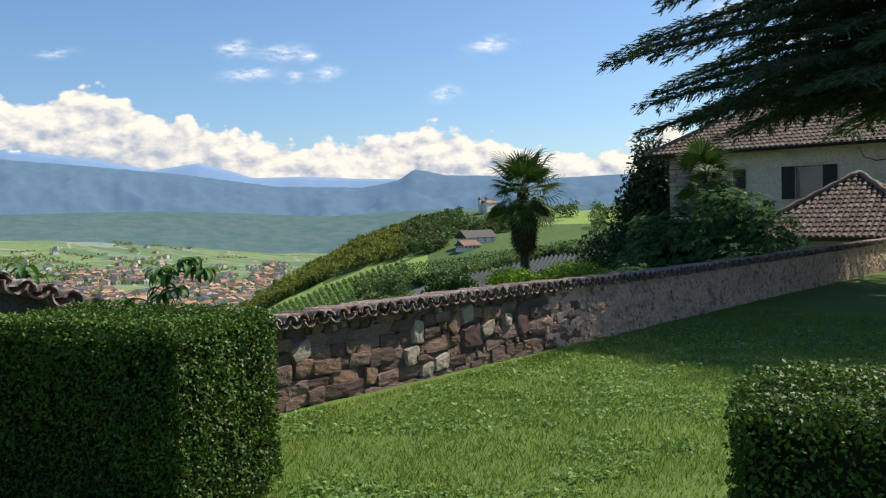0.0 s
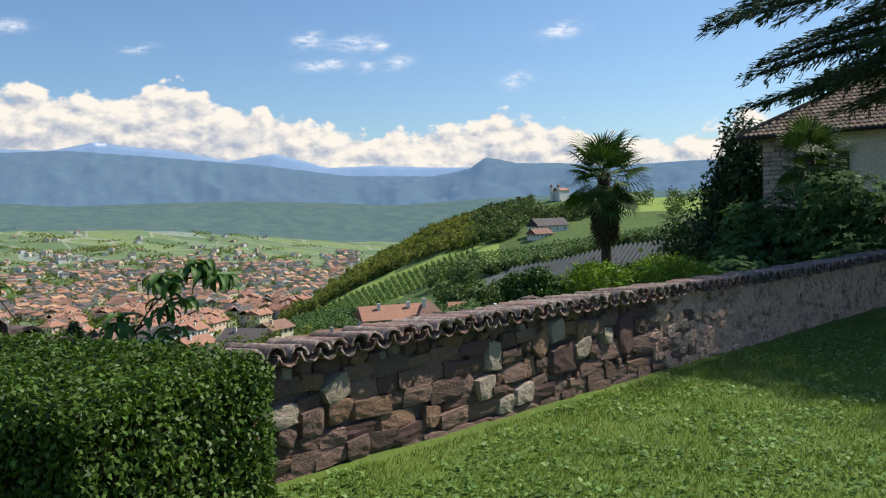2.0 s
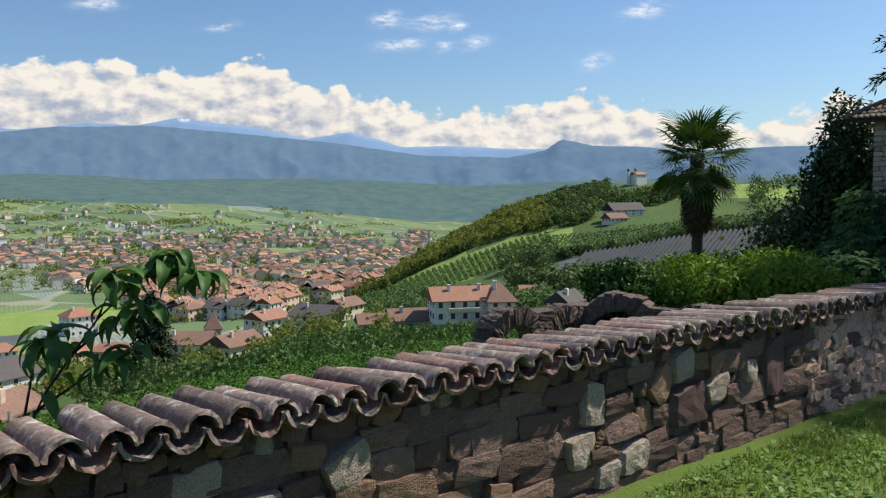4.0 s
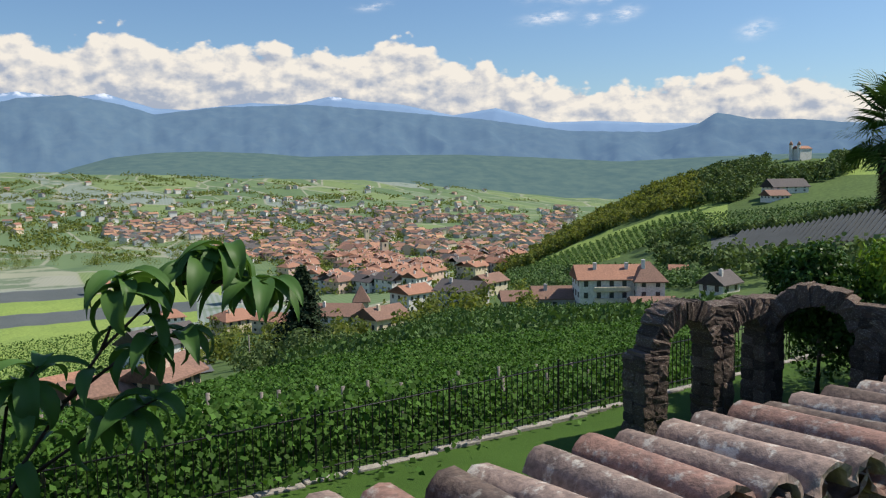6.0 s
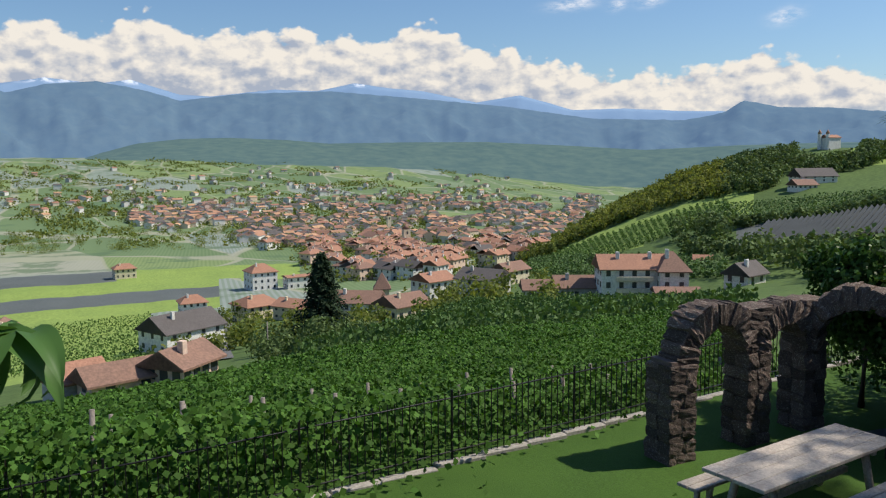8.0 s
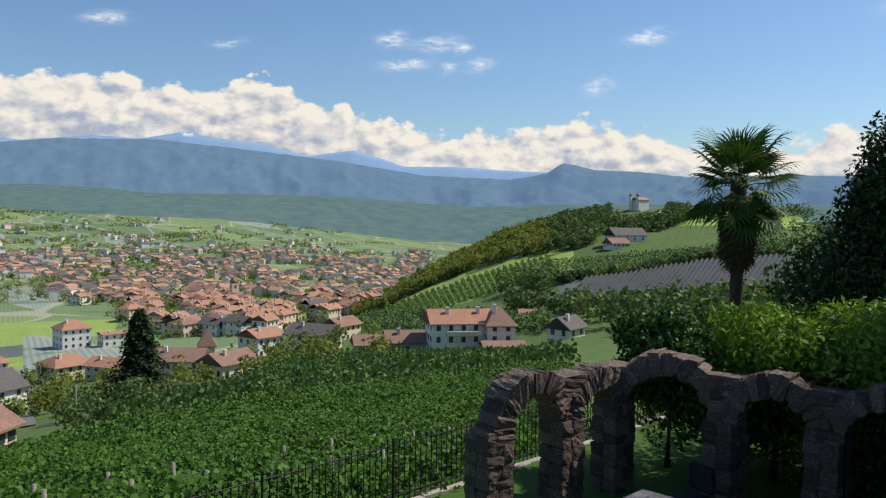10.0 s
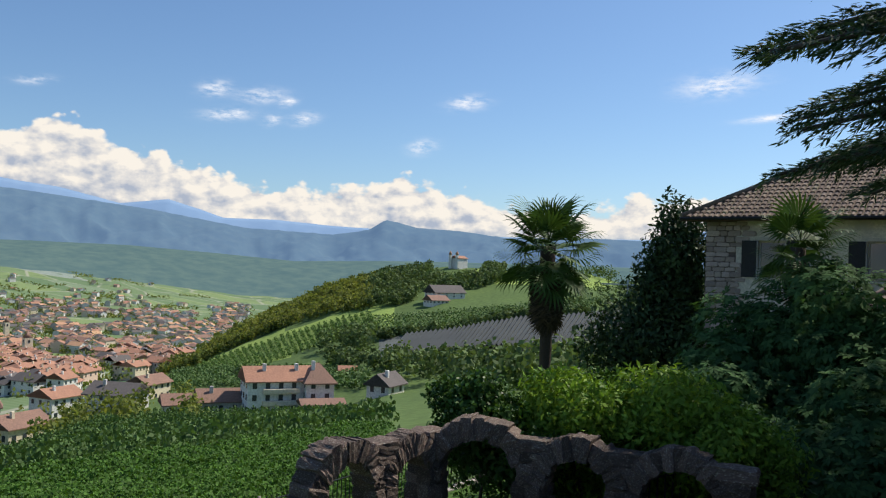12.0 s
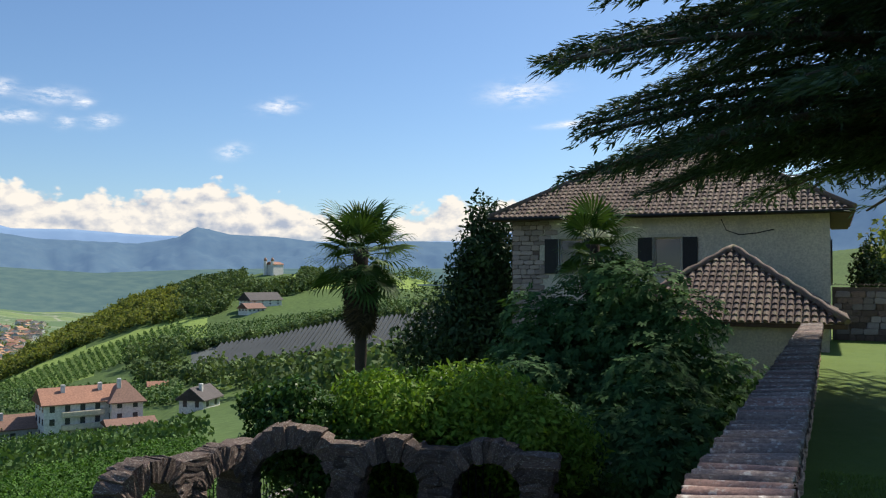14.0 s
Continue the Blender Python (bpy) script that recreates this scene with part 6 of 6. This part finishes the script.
# ---- cedar over the lawn ----
NEEDLE = foliage("cedar_needles", (0.036, 0.072, 0.048), (0.075, 0.118, 0.068), rough=0.7, through_light=0.25, spread=0.4, spec=0.2)
CX, CY = -1.2, 22.5
cz0 = lawn_z(CX, CY)
cedar = empty("cedar", pose(CX, CY, cz0), "huge dark cedar with flat drooping branches over the lawn", "cedar tree")
part("trunk", tube_bm([(0, 0, -0.1), (0.05, 0, 3), (0.1, 0.1, 6), (0.0, 0.1, 9), (0, 0, 12.5)], [0.62, 0.52, 0.42, 0.25, 0.06], 12), BARK, cedar)
rnd = random.Random(11)
for k in range(150):
    f = k / 149
    h = 4.2 + 7.3 * f ** 1.35
    ang = radians(k * 137.5 + 60)
    d = Vector((math.cos(ang), math.sin(ang), 0))
    reach = (9.6 - 2.2 * f ** 2.2) * rnd.uniform(0.84, 1.05) * (1.0 if d.y > -0.6 else 0.84)
    s = Vector((-d.y, d.x, 0))
    rise = 0.55
    pts = []
    for q in range(9):
        t = q / 8
        pts.append(Vector((0, 0, h)) + d * reach * t + Vector((0, 0, rise * math.sin(t * 2.6) - 0.45 * t ** 3)) + s * 0.35 * math.sin(3 * t + k) * t)
    limb = part("limb", tube_bm(pts, [0.15 * (1 - 0.85 * q / 8) * (1 - 0.5 * f) + 0.012 for q in range(9)], 6), BARK, cedar)
    P, A = [], []
    twigs = 48 if d.x < 0.3 and d.y < 0.75 and f < 0.85 else 10
    for t_ in range(twigs):
        t = 0.22 + 0.78 * (t_ + rnd.random()) / twigs
        i = min(7, int(t * 8))
        root = pts[i].lerp(pts[i + 1], t * 8 - i)
        side = s * (1 if t_ % 2 else -1)
        ln = (2.3 * (1 - t) ** 0.7 + 0.55) * rnd.uniform(0.6, 1.1)
        way = (d * rnd.uniform(0.3, 0.9) + side * rnd.uniform(0.5, 1.0)).normalized()
        m_ = int(44 * ln) + 8
        for q in range(m_):
            u_ = (q + rnd.random()) / m_
            base = root + way * ln * u_ + Vector((0, 0, -0.22 * ln * u_ ** 2 + 0.02))
            spread_ = (d * rnd.uniform(-0.3, 1) + side * rnd.uniform(-1, 1)) * 0.28 * (1.05 - u_)
            P.append(base + spread_ * rnd.random() + Vector((0, 0, rnd.uniform(-0.10, 0.03))))
            A.append((way + spread_ * 1.5 + Vector((rnd.uniform(-0.4, 0.4), rnd.uniform(-0.4, 0.4), rnd.uniform(-0.8, 0.15)))).normalized())
    P, A = np.array(P), np.array(A)
    L = (0.14 + 0.14 * RNG.random((len(P), 1)))
    S = unit(np.cross(A, np.array((0, 0, 1.0)) + 0.5 * RNG.normal(size=A.shape))) * 0.019
    quads = np.stack((P, P + A * L * 0.5 + S, P + A * L, P + A * L * 0.5 - S), 1)
    tagged(part("needles", quad_mesh("needles", quads, NEEDLE), None, limb), kind="stuff")

# ---- young peach tree beyond the wall ----
PEACH = foliage("peach_leaf", (0.060, 0.14, 0.030), (0.10, 0.21, 0.05), rough=0.5, through_light=0.30, spread=0.2, spec=0.25)


def peach_leaf(seed, curl):
    """A long pointed leaf along +x that arches over and hangs, folded along its rib."""
    rnd = random.Random(seed)
    verts, faces = [], []
    n = 9
    x = z = 0.0
    ang = 0.12
    for k in range(n):
        t = k / (n - 1)
        wd = 0.034 * math.sin(math.pi * min(1.0, 0.06 + 0.94 * t) ** 0.75) * (1 if t < 0.97 else 0.1)
        wave = 0.002 * math.sin(9 * t + seed)
        up = Vector((-math.sin(ang), 0, math.cos(ang)))
        c = Vector((x, 0.006 * math.sin(2 * t + seed), z))
        verts += [c + Vector((0, wd, 0)) + up * (wd * 0.35 + wave), c + Vector((0, wd * 0.5, 0)) + up * wd * 0.12, c - up * 0.0015, c - Vector((0, wd * 0.5, 0)) + up * wd * 0.12, c - Vector((0, wd, 0)) + up * (wd * 0.35 - wave)]
        x += 0.0270 * math.cos(ang)
        z += 0.0270 * math.sin(ang)
        ang -= curl * rnd.uniform(0.7, 1.3)
        if k:
            o = 5 * k
            faces += [(o - 5 + q, o - 4 + q, o + 1 + q, o + q) for q in range(4)]
    return mesh_of("leaf", verts, faces, PEACH, smooth=True)


leaf_kinds = [peach_leaf(k, 0.20 + 0.05 * (k % 5)) for k in range(10)]
peach = empty("peach_sapling", pose(-7.75, 3.75, TERRACE_Z), "young peach tree with long drooping green leaves", "peach tree")
TWIG = surface("peach_twig", (0.075, 0.05, 0.035), (0.05, 0.035, 0.025), scale=8, fine=50, bump=0.4)


def w2p(x, y, z):
    return (x + 7.75, y - 3.75, z - TERRACE_Z)


sprigs = [
    [(-7.72, 3.80, 0.0), (-7.60, 4.02, 0.52), (-7.52, 4.28, 0.90), (-7.45, 4.52, 1.14), (-7.40, 4.70, 1.25)],
    [(-7.52, 4.28, 0.90), (-7.48, 4.34, 1.06), (-7.47, 4.36, 1.16)],
    [(-7.56, 4.15, 0.72), (-7.50, 4.36, 0.88), (-7.44, 4.55, 0.95)],
    [(-7.64, 3.98, 0.42), (-7.52, 4.25, 0.62), (-7.45, 4.45, 0.72)],
    [(-7.66, 3.92, 0.36), (-7.60, 3.98, 0.72), (-7.55, 4.08, 0.86)],
    [(-7.72, 3.80, 0.0), (-7.66, 3.55, 0.6), (-7.72, 3.25, 1.10), (-7.70, 3.12, 1.26)],
    [(-7.44, 4.52, 1.12), (-7.36, 4.72, 1.12), (-7.33, 4.84, 1.12)],
]
part("trunk", tube_bm([w2p(-7.75, 3.75, TERRACE_Z - 0.05), w2p(-7.80, 3.70, -1.5), w2p(-7.72, 3.80, 0.0)], [0.03, 0.024, 0.014], 8), TWIG, peach)
rnd = random.Random(4)
for si, pts in enumerate(sprigs):
    twig = part("twig", tube_bm([w2p(*q) for q in pts], [0.009 * (1 - 0.7 * k / (len(pts) - 1)) for k in range(len(pts))], 6), TWIG, peach)
    last = Vector(w2p(*pts[-1]))
    before = Vector(w2p(*pts[-2]))
    n = 21 if si == 0 else 15
    for k in range(n):
        f = k / n
        root = last.lerp(before, 0.95 * f * (1.0 if si else 0.9))
        ob = new("leaf", leaf_kinds[rnd.randrange(10)])
        ob.parent = twig
        s = rnd.uniform(0.85, 1.22)
        ob.matrix_basis = Matrix.Translation(root) @ pose(0, 0, 0, rnd.uniform(-18, 18), rnd.uniform(-30, 15), k * 137.5 + si * 40) @ Matrix.Diagonal((s, s, s, 1))
    if si == 0:
        for k in range(10):
            root = Vector(w2p(*pts[1])).lerp(Vector(w2p(*pts[3])), k / 10)
            ob = new("leaf", leaf_kinds[rnd.randrange(10)])
            ob.parent = twig
            ob.matrix_basis = Matrix.Translation(root) @ pose(0, 0, 0, rnd.uniform(-18, 18), rnd.uniform(-25, 20), k * 137.5)
